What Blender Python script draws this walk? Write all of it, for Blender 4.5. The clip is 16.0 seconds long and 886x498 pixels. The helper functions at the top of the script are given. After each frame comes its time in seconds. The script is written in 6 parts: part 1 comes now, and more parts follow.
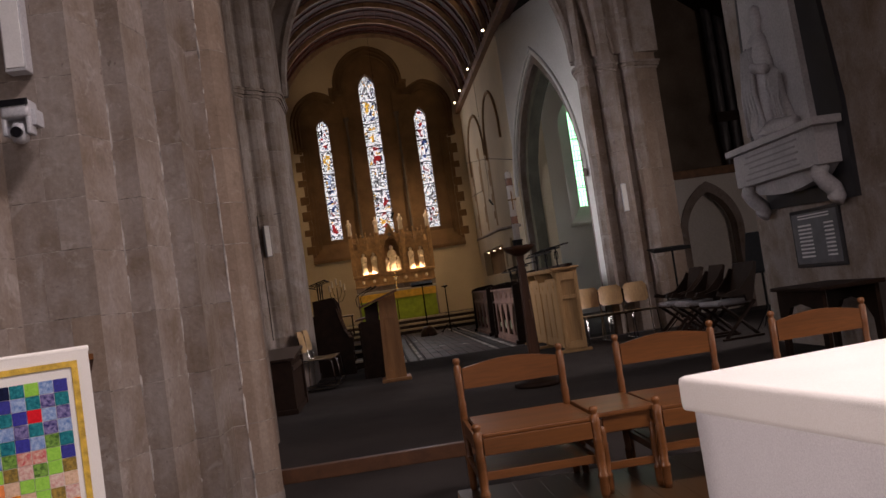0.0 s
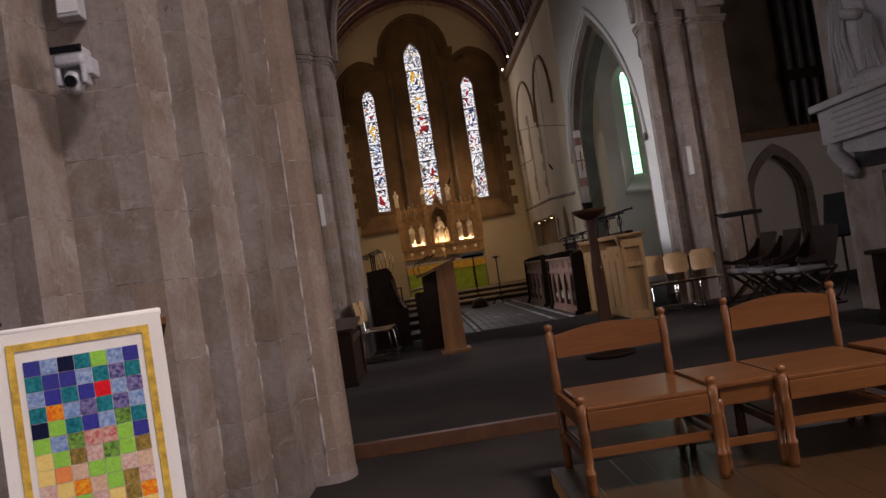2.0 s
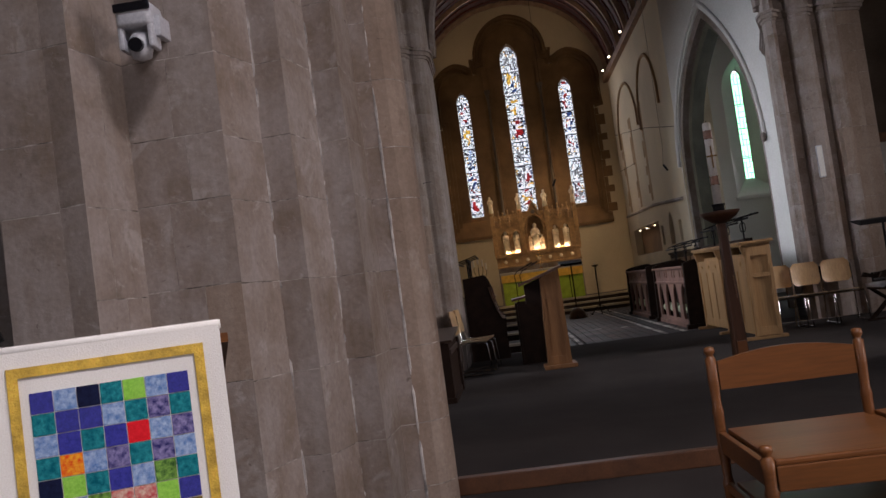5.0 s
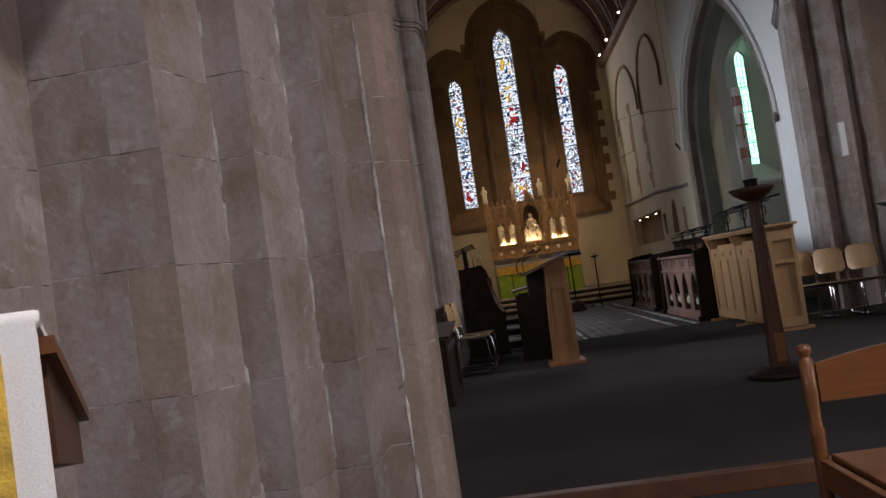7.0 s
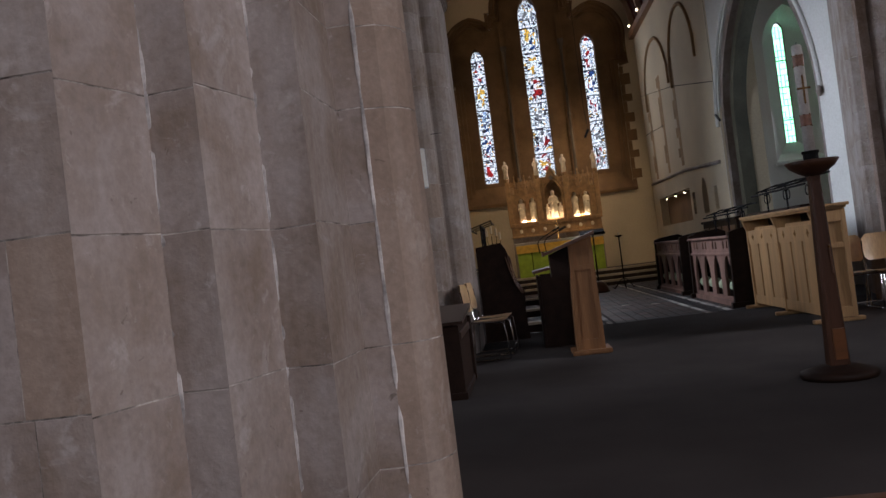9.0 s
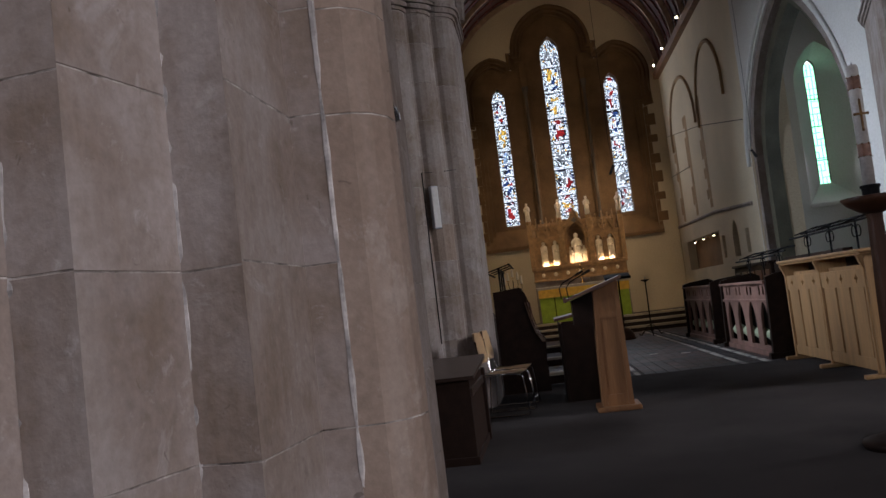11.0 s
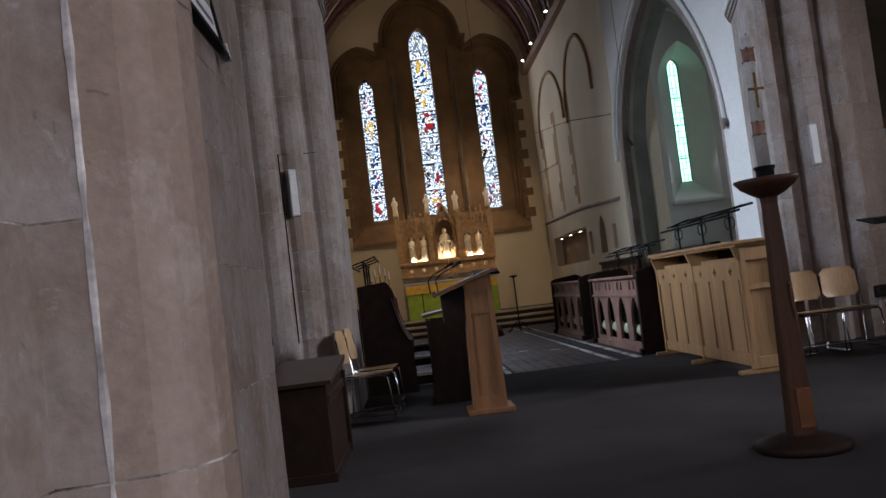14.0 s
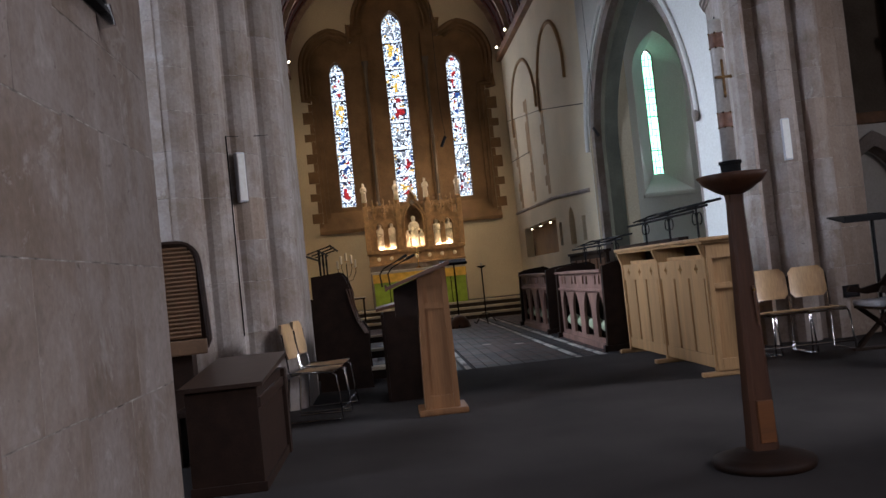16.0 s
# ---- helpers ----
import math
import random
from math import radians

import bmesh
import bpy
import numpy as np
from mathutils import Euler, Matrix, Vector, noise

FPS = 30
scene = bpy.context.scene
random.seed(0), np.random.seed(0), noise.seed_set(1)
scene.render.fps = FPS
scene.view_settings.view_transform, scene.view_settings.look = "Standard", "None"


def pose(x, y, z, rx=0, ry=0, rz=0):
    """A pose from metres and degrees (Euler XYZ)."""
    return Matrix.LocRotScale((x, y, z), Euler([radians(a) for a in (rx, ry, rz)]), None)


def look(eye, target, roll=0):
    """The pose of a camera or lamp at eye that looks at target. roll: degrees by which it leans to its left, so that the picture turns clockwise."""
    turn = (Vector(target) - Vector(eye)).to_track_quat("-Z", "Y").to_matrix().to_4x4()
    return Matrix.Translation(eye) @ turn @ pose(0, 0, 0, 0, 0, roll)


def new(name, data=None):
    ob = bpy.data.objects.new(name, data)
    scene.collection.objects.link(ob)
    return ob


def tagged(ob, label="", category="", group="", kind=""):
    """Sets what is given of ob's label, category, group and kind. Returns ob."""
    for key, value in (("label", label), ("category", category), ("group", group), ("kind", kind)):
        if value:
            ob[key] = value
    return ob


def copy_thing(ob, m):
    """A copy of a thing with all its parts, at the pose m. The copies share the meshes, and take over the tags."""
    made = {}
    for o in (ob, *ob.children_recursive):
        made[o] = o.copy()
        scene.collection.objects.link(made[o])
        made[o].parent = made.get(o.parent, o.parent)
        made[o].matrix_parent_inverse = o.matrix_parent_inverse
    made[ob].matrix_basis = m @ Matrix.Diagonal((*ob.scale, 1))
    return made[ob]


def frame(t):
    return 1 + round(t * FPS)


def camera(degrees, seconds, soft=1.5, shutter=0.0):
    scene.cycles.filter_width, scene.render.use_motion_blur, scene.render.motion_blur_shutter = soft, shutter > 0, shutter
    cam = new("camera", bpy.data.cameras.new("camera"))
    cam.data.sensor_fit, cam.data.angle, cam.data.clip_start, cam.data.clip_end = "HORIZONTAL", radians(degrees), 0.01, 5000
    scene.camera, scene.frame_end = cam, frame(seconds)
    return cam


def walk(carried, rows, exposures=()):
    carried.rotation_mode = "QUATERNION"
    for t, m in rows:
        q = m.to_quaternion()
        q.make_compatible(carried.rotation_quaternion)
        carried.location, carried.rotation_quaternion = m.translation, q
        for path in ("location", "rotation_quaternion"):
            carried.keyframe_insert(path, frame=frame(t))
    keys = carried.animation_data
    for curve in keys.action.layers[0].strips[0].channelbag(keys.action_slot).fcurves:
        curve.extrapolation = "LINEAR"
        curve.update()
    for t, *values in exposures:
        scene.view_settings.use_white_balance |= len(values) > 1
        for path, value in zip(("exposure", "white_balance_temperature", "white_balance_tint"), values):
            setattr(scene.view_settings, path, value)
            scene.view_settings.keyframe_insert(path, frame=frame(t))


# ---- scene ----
cam = camera(55.0, 16.0)
PATH = [
    (0, (0.132, -0.143, 1.319), (0.3, 1.848, 1.418), -8.2),
    (0.5, (0.087, -0.022, 1.3), (0.149, 1.975, 1.384), -8.5),
    (1, (0.01, 0.101, 1.295), (0.066, 2.099, 1.37), -8.2),
    (1.5, (-0.058, 0.226, 1.291), (0.004, 2.224, 1.344), -8.4),
    (2, (-0.098, 0.318, 1.287), (-0.035, 2.316, 1.339), -8.7),
    (2.5, (-0.139, 0.432, 1.293), (-0.096, 2.431, 1.343), -9.0),
    (3, (-0.16, 0.566, 1.281), (-0.204, 2.564, 1.347), -8.6),
    (3.5, (-0.17, 0.734, 1.294), (-0.298, 2.729, 1.378), -8.2),
    (3.7, (-0.165, 0.785, 1.301), (-0.313, 2.777, 1.407), -7.8),
    (5.8, (-0.382, 1.542, 1.302), (-0.500, 3.536, 1.394), -7.6),
    (6, (-0.404, 1.663, 1.300), (-0.512, 3.658, 1.386), -7.5),
    (6.5, (-0.411, 1.884, 1.271), (-0.52, 3.88, 1.321), -7.3),
    (7, (-0.379, 2.093, 1.268), (-0.503, 4.087, 1.354), -8.3),
    (7.5, (-0.369, 2.282, 1.285), (-0.533, 4.273, 1.367), -8.9),
    (8, (-0.357, 2.416, 1.267), (-0.544, 4.407, 1.317), -8.7),
    (8.2, (-0.366, 2.508, 1.286), (-0.541, 4.5, 1.323), -7.6),
    (10.3, (-0.395, 3.44, 1.28), (-0.571, 5.431, 1.337), -6.9),
    (10.5, (-0.369, 3.496, 1.295), (-0.546, 5.486, 1.392), -6.9),
    (11, (-0.348, 3.632, 1.302), (-0.566, 5.615, 1.447), -6.8),
    (11.5, (-0.352, 3.775, 1.293), (-0.56, 5.759, 1.427), -6.2),
    (12, (-0.379, 3.951, 1.282), (-0.512, 5.943, 1.399), -6.1),
    (12.5, (-0.411, 4.115, 1.292), (-0.396, 6.111, 1.421), -6.9),
    (13, (-0.419, 4.213, 1.288), (-0.32, 6.207, 1.419), -6.3),
    (13.5, (-0.4, 4.301, 1.282), (-0.267, 6.292, 1.407), -6.0),
    (14, (-0.352, 4.405, 1.271), (-0.264, 6.4, 1.374), -7.0),
    (14.5, (-0.26, 4.542, 1.265), (-0.184, 6.538, 1.363), -6.7),
    (15, (-0.188, 4.658, 1.282), (-0.114, 6.654, 1.377), -6.5),
    (15.5, (-0.15, 4.719, 1.294), (-0.07, 6.715, 1.391), -6.0),
    (16, (-0.138, 4.784, 1.311), (0.004, 6.778, 1.377), -5.9),
]
EXPOSURES = [(0, -0.56, 6950, 23), (3.5, -0.46, 6550, 19), (7, -0.46, 6050, 15), (11, -0.41, 5850, 13), (12.5, -0.41, 5800, 12), (14, -0.18, 5600, 12), (16, 0.1, 5650, 12)]
walk(cam, [(t, look(eye, target, roll)) for t, eye, target, roll in PATH], EXPOSURES)

# ---- world and lights ----
AX = 0.77            # chancel axis
LOW, DAIS = 0.05, 0.15
wd = bpy.data.worlds.new("sky")
scene.world = wd
wd.use_nodes = True
sky = wd.node_tree.nodes.new("ShaderNodeTexSky")
sky.sky_type, sky.sun_disc = "NISHITA", False
sky.sun_elevation, sky.sun_rotation = radians(40), radians(200)
wd.node_tree.links.new(sky.outputs[0], wd.node_tree.nodes["Background"].inputs[0])
wd.node_tree.nodes["Background"].inputs[1].default_value = 0.12


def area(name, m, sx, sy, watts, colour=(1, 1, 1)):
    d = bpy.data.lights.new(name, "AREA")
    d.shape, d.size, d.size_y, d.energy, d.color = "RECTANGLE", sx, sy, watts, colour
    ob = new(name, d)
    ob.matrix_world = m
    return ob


def spot(name, eye, target, watts, angle, colour=(1, 0.73, 0.42)):
    d = bpy.data.lights.new(name, "SPOT")
    d.energy, d.spot_size, d.spot_blend, d.color, d.shadow_soft_size = watts, radians(angle), 0.6, colour, 0.06
    ob = new(name, d)
    ob.matrix_world = look(eye, target)
    return ob


# area lamps for daylight through presumed, unseen south aisle, west and transept windows, and the east lancets; the
# others are added fill
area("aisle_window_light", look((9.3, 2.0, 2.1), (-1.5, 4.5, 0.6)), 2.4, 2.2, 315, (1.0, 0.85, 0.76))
# fill lamp added high over the nave altar; its source is not known
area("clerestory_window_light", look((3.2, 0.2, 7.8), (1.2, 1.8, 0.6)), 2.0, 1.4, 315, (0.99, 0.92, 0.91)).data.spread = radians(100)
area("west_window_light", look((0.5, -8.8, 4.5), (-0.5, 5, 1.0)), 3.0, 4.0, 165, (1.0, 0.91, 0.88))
# fill lamp added to brighten the altar's north side, in an invented window
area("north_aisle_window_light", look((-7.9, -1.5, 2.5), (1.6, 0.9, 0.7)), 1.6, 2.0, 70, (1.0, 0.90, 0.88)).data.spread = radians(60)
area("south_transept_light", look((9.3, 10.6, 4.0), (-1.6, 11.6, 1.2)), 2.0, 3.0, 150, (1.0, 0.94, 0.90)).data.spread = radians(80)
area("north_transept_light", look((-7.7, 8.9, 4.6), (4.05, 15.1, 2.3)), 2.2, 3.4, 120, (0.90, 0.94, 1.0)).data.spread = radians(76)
# fill lamp added inside the chapel wall, which has no opening here
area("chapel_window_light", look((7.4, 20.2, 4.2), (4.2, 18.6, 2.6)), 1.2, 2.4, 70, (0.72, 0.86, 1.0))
# fill lamp added to brighten the plaster strip and floor from the north
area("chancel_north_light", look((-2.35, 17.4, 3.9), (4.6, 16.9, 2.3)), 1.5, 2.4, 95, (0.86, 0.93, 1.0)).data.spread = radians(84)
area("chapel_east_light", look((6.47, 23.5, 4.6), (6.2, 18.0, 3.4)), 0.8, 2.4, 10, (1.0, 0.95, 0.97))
area("east_window_light", look((AX, 29.52, 6.0), (AX, 20, 5.99)), 2.6, 4.4, 110, (0.95, 0.97, 1.0))

# ---- materials ----
def mat(name, base, rough=0.8, scale=6.0, vary=0.25, bump=0.2, fine=60.0, metal=0.0, stain=None, objvary=0.0, spec=0.5, grain=None):
    """A surface with large stains, fine grain and relief, at real size."""
    m = bpy.data.materials.new(name)
    m.use_nodes = True
    nt = m.node_tree
    b = nt.nodes["Principled BSDF"]
    b.inputs["Roughness"].default_value = rough
    b.inputs["Metallic"].default_value = metal
    b.inputs["Specular IOR Level"].default_value = spec
    geo = nt.nodes.new("ShaderNodeNewGeometry")

    along = nt.nodes.new("ShaderNodeMapping")
    along.inputs["Scale"].default_value = grain or (1, 1, 1)
    nt.links.new(geo.outputs["Position"], along.inputs["Vector"])

    def tex(s, detail):
        n = nt.nodes.new("ShaderNodeTexNoise")
        n.inputs["Scale"].default_value, n.inputs["Detail"].default_value = s, detail
        nt.links.new(along.outputs[0], n.inputs["Vector"])
        return n
    big, small = tex(scale, 4), tex(fine, 3)
    ramp = nt.nodes.new("ShaderNodeValToRGB")
    dark = stain or [c * (1 - vary) for c in base]
    ramp.color_ramp.elements[0].position, ramp.color_ramp.elements[1].position = 0.32, 0.68
    ramp.color_ramp.elements[0].color = (*dark, 1)
    ramp.color_ramp.elements[1].color = (*[min(1, c * (1 + vary * 0.6)) for c in base], 1)
    nt.links.new(big.outputs["Fac"], ramp.inputs[0])
    mix = nt.nodes.new("ShaderNodeMixRGB")
    mix.blend_type = "OVERLAY"
    mix.inputs[0].default_value = 0.35
    nt.links.new(ramp.outputs[0], mix.inputs[1])
    nt.links.new(small.outputs["Fac"], mix.inputs[2])
    out = mix.outputs[0]
    if objvary:
        info = nt.nodes.new("ShaderNodeObjectInfo")
        mr = nt.nodes.new("ShaderNodeMapRange")
        mr.inputs["To Min"].default_value, mr.inputs["To Max"].default_value = 1 - objvary, 1 + objvary
        nt.links.new(info.outputs["Random"], mr.inputs["Value"])
        hsv = nt.nodes.new("ShaderNodeHueSaturation")
        nt.links.new(mr.outputs[0], hsv.inputs["Value"])
        nt.links.new(out, hsv.inputs["Color"])
        out = hsv.outputs[0]
    nt.links.new(out, b.inputs["Base Color"])
    if bump:
        bp = nt.nodes.new("ShaderNodeBump")
        bp.inputs["Strength"].default_value, bp.inputs["Distance"].default_value = bump, 0.01
        nt.links.new(small.outputs["Fac"], bp.inputs["Height"])
        nt.links.new(bp.outputs[0], b.inputs["Normal"])
    return m


def glow(name, colour, strength):
    m = bpy.data.materials.new(name)
    m.use_nodes = True
    b = m.node_tree.nodes["Principled BSDF"]
    b.inputs["Base Color"].default_value = (*colour, 1)
    b.inputs["Emission Color"].default_value = (*colour, 1)
    b.inputs["Emission Strength"].default_value = strength
    return m




def limestone(name, a, b_, pale):
    """Old dressed limestone: warm and grey blotches, limewash remains, scuffs and tooling."""
    m = bpy.data.materials.new(name)
    m.use_nodes = True
    nt = m.node_tree
    bs = nt.nodes["Principled BSDF"]
    bs.inputs["Roughness"].default_value = 0.88
    bs.inputs["Specular IOR Level"].default_value = 0.25
    geo = nt.nodes.new("ShaderNodeNewGeometry")
    info = nt.nodes.new("ShaderNodeObjectInfo")
    shift = nt.nodes.new("ShaderNodeVectorMath")
    shift.operation = "MULTIPLY_ADD"
    shift.inputs[1].default_value = (1, 1, 1)
    comb = nt.nodes.new("ShaderNodeCombineXYZ")
    mul = nt.nodes.new("ShaderNodeMath")
    mul.operation = "MULTIPLY"
    mul.inputs[1].default_value = 0.35
    nt.links.new(info.outputs["Random"], mul.inputs[0])
    nt.links.new(mul.outputs[0], comb.inputs[0])
    nt.links.new(mul.outputs[0], comb.inputs[2])
    nt.links.new(geo.outputs["Position"], shift.inputs[0])
    nt.links.new(comb.outputs[0], shift.inputs[2])

    def tex(s, d, rough=0.5, src=None, dist=0.0):
        n = nt.nodes.new("ShaderNodeTexNoise")
        n.inputs["Scale"].default_value, n.inputs["Detail"].default_value, n.inputs["Roughness"].default_value, n.inputs["Distortion"].default_value = s, d, rough, dist
        nt.links.new((src or shift).outputs[0], n.inputs["Vector"])
        return n

    def ramp(n, p0, c0, p1, c1):
        r = nt.nodes.new("ShaderNodeValToRGB")
        r.color_ramp.elements[0].position, r.color_ramp.elements[1].position = p0, p1
        r.color_ramp.elements[0].color, r.color_ramp.elements[1].color = (*c0, 1), (*c1, 1)
        nt.links.new(n.outputs[0], r.inputs[0])
        return r

    def mix(fac, c1, c2, kind="MIX"):
        x = nt.nodes.new("ShaderNodeMixRGB")
        x.blend_type = kind
        for sock, v in ((x.inputs[0], fac), (x.inputs[1], c1), (x.inputs[2], c2)):
            if isinstance(v, (int, float)):
                sock.default_value = v
            elif isinstance(v, tuple):
                sock.default_value = (*v, 1)
            else:
                nt.links.new(v, sock)
        return x.outputs[0]
    base = ramp(tex(2.3, 6, 0.62, dist=0.3), 0.36, a, 0.60, b_).outputs[0]
    patch = ramp(tex(3.6, 5, 0.7, dist=0.6), 0.60, (0, 0, 0), 0.66, (1, 1, 1))
    grain = tex(38, 4, 0.65)
    scuff = ramp(tex(16, 5, 0.75, dist=0.5), 0.60, (0, 0, 0), 0.72, (1, 1, 1))
    vert = nt.nodes.new("ShaderNodeMapping")
    vert.inputs["Scale"].default_value = (1, 1, 0.07)
    nt.links.new(geo.outputs["Position"], vert.inputs["Vector"])
    streak = ramp(tex(8, 4, 0.6, vert), 0.5, (0, 0, 0), 0.78, (0.3, 0.3, 0.3))
    soot = ramp(tex(5.5, 4, 0.7), 0.30, (1, 1, 1), 0.42, (0, 0, 0))
    half = nt.nodes.new("ShaderNodeMath")
    half.operation = "MULTIPLY"
    half.inputs[1].default_value = 0.32
    nt.links.new(patch.outputs[0], half.inputs[0])
    c = mix(streak.outputs[0], mix(half.outputs[0], base, pale), pale)
    h2 = nt.nodes.new("ShaderNodeMath")
    h2.operation = "MULTIPLY"
    h2.inputs[1].default_value = 0.42
    nt.links.new(scuff.outputs[0], h2.inputs[0])
    c = mix(h2.outputs[0], c, pale)
    h3 = nt.nodes.new("ShaderNodeMath")
    h3.operation = "MULTIPLY"
    h3.inputs[1].default_value = 0.35
    nt.links.new(soot.outputs[0], h3.inputs[0])
    c = mix(h3.outputs[0], c, tuple(v * 0.6 for v in a))
    pits = ramp(tex(21, 3, 0.55, dist=0.8), 0.255, (1, 1, 1), 0.30, (0, 0, 0))
    h4 = nt.nodes.new("ShaderNodeMath")
    h4.operation = "MULTIPLY"
    h4.inputs[1].default_value = 0.55
    nt.links.new(pits.outputs[0], h4.inputs[0])
    c = mix(h4.outputs[0], c, tuple(v * 0.45 for v in a))
    c = mix(0.3, c, grain.outputs[0], "OVERLAY")
    mr = nt.nodes.new("ShaderNodeMapRange")
    mr.inputs["To Min"].default_value, mr.inputs["To Max"].default_value = 0.95, 1.05
    nt.links.new(info.outputs["Random"], mr.inputs["Value"])
    hsv = nt.nodes.new("ShaderNodeHueSaturation")
    nt.links.new(mr.outputs[0], hsv.inputs["Value"])
    nt.links.new(c, hsv.inputs["Color"])
    nt.links.new(hsv.outputs[0], bs.inputs["Base Color"])
    relief = nt.nodes.new("ShaderNodeMath")
    relief.operation = "MULTIPLY_ADD"
    relief.inputs[1].default_value = 0.35
    nt.links.new(grain.outputs[0], relief.inputs[0])
    nt.links.new(tex(7, 5, 0.6).outputs[0], relief.inputs[2])
    bp = nt.nodes.new("ShaderNodeBump")
    bp.inputs["Strength"].default_value, bp.inputs["Distance"].default_value = 0.26, 0.02
    nt.links.new(relief.outputs[0], bp.inputs["Height"])
    nt.links.new(bp.outputs[0], bs.inputs["Normal"])
    return m


STONE = limestone("limestone", (0.208, 0.160, 0.126), (0.302, 0.258, 0.236), (0.47, 0.435, 0.415))
STONE_WARM = limestone("tan_limestone", (0.235, 0.175, 0.135), (0.285, 0.220, 0.175), (0.40, 0.35, 0.31))
STONE_DARK = mat("brown_sandstone", (0.18, 0.105, 0.048), 0.85, 2.0, 0.25, 0.2, 45)
PLASTER = mat("cream_plaster", (0.62, 0.52, 0.36), 0.9, 0.9, 0.10, 0.08, 30)
WHITE = mat("white_paint", (0.72, 0.70, 0.66), 0.8, 1.2, 0.06, 0.05, 30)
CARPET = mat("grey_carpet", (0.043, 0.0370, 0.0350), 0.95, 1.3, 0.22, 0.5, 220, spec=0.1)
OAK = mat("light_oak", (0.37, 0.21, 0.088), 0.5, 9, 0.22, 0.06, 90, grain=(1, 1, 0.06))
PINE = mat("orange_beech", (0.142, 0.051, 0.013), 0.38, 9, 0.22, 0.05, 90, grain=(0.1, 1, 1))
DARKWOOD = mat("dark_oak", (0.019, 0.0092, 0.0055), 0.6, 8, 0.3, 0.08, 90, spec=0.15)
MIDWOOD = mat("brown_oak", (0.095, 0.040, 0.018), 0.45, 8, 0.3, 0.08, 90)
BLACK = mat("black_iron", (0.011, 0.0105, 0.011), 0.6, 20, 0.2, 0.05, 90, spec=0.06)
CLOTH = mat("white_linen", (0.80, 0.78, 0.74), 0.9, 3, 0.05, 0.15, 300, spec=0.1)
GREEN = mat("green_silk", (0.30, 0.42, 0.03), 0.6, 6, 0.2, 0.1, 120)
GOLD = mat("gilt_stone", (0.31, 0.18, 0.075), 0.6, 8, 0.3, 0.2, 60)


MORTAR = mat("dark_mortar", (0.03, 0.025, 0.022), 0.95, 4, 0.2, 0.2, 80)
MORTAR_PALE = mat("lime_mortar", (0.34, 0.31, 0.28), 0.95, 14, 0.7, 0.3, 80, stain=(0.06, 0.048, 0.04))
MORTAR_WHITE = mat("limewash", (0.46, 0.43, 0.41), 0.95, 9, 0.6, 0.2, 80)
PLASTER_STONE = mat("pale_stone", (0.45, 0.38, 0.28), 0.9, 2, 0.2, 0.15, 45)
# dark stone; on the walls its darkness stands in for shade
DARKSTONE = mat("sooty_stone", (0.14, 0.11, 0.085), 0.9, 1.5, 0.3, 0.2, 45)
BROWNWOOD = mat("brown_beam", (0.20, 0.095, 0.04), 0.6, 7, 0.3, 0.1, 80)
REDWOOD = mat("red_boards", (0.060, 0.013, 0.008), 0.6, 5, 0.35, 0.1, 70)
RIBWOOD = mat("pale_rib", (0.46, 0.32, 0.22), 0.6, 5, 0.25, 0.1, 70)
BATTEN = mat("red_batten", (0.12, 0.03, 0.018), 0.6, 5, 0.25, 0.1, 70)
PIPE = mat("dull_pipe_metal", (0.10, 0.10, 0.11), 0.5, 4, 0.2, 0.05, 50, metal=0.6)
MARBLE = mat("pale_marble", (0.50, 0.46, 0.41), 0.5, 5, 0.15, 0.05, 60)
BULB = glow("warm_bulb", (1.0, 0.82, 0.55), 10)
SKYGLOW = glow("overcast_sky", (0.92, 0.96, 1.0), 2.8)
SKYGLOW_S = glow("bright_south_sky", (0.92, 0.97, 1.0), 3.4)


def tinted(name, colour):
    m = bpy.data.materials.new(name)
    m.use_nodes = True
    nt = m.node_tree
    nt.nodes.remove(nt.nodes["Principled BSDF"])
    t = nt.nodes.new("ShaderNodeBsdfTransparent")
    t.inputs[0].default_value = (*colour, 1)
    g = nt.nodes.new("ShaderNodeBsdfGlossy")
    g.inputs["Roughness"].default_value = 0.15
    mx = nt.nodes.new("ShaderNodeMixShader")
    mx.inputs[0].default_value = 0.05
    nt.links.new(t.outputs[0], mx.inputs[1])
    nt.links.new(g.outputs[0], mx.inputs[2])
    nt.links.new(mx.outputs[0], nt.nodes["Material Output"].inputs[0])
    return m


GLASSES = [tinted("glass_clear", (0.60, 0.63, 0.64)), tinted("glass_pale_blue", (0.26, 0.34, 0.44)), tinted("glass_dark", (0.025, 0.025, 0.035)), tinted("glass_blue", (0.02, 0.055, 0.17)),
           tinted("glass_red", (0.26, 0.012, 0.012)), tinted("glass_amber", (0.55, 0.36, 0.06)), tinted("glass_green", (0.02, 0.10, 0.06)), tinted("glass_grey", (0.20, 0.21, 0.22))]
GREENGLASS = tinted("glass_pale_green", (0.40, 1.0, 0.58))
TERRA = mat("red_tile", (0.052, 0.028, 0.025), 0.55, 5, 0.4, 0.15, 80, objvary=0.45, spec=0.25)
CREAM = mat("cream_tile", (0.38, 0.35, 0.32), 0.75, 5, 0.5, 0.15, 80, objvary=0.3, spec=0.1)
BLACKTILE = mat("black_tile", (0.018, 0.016, 0.017), 0.55, 5, 0.3, 0.15, 80, objvary=0.4, spec=0.25)
GREYTILE = mat("grey_tile", (0.042, 0.034, 0.034), 0.55, 5, 0.3, 0.15, 80, objvary=0.4, spec=0.25)
STATUE = mat("pale_statue_stone", (0.74, 0.62, 0.45), 0.6, 9, 0.15, 0.15, 60)
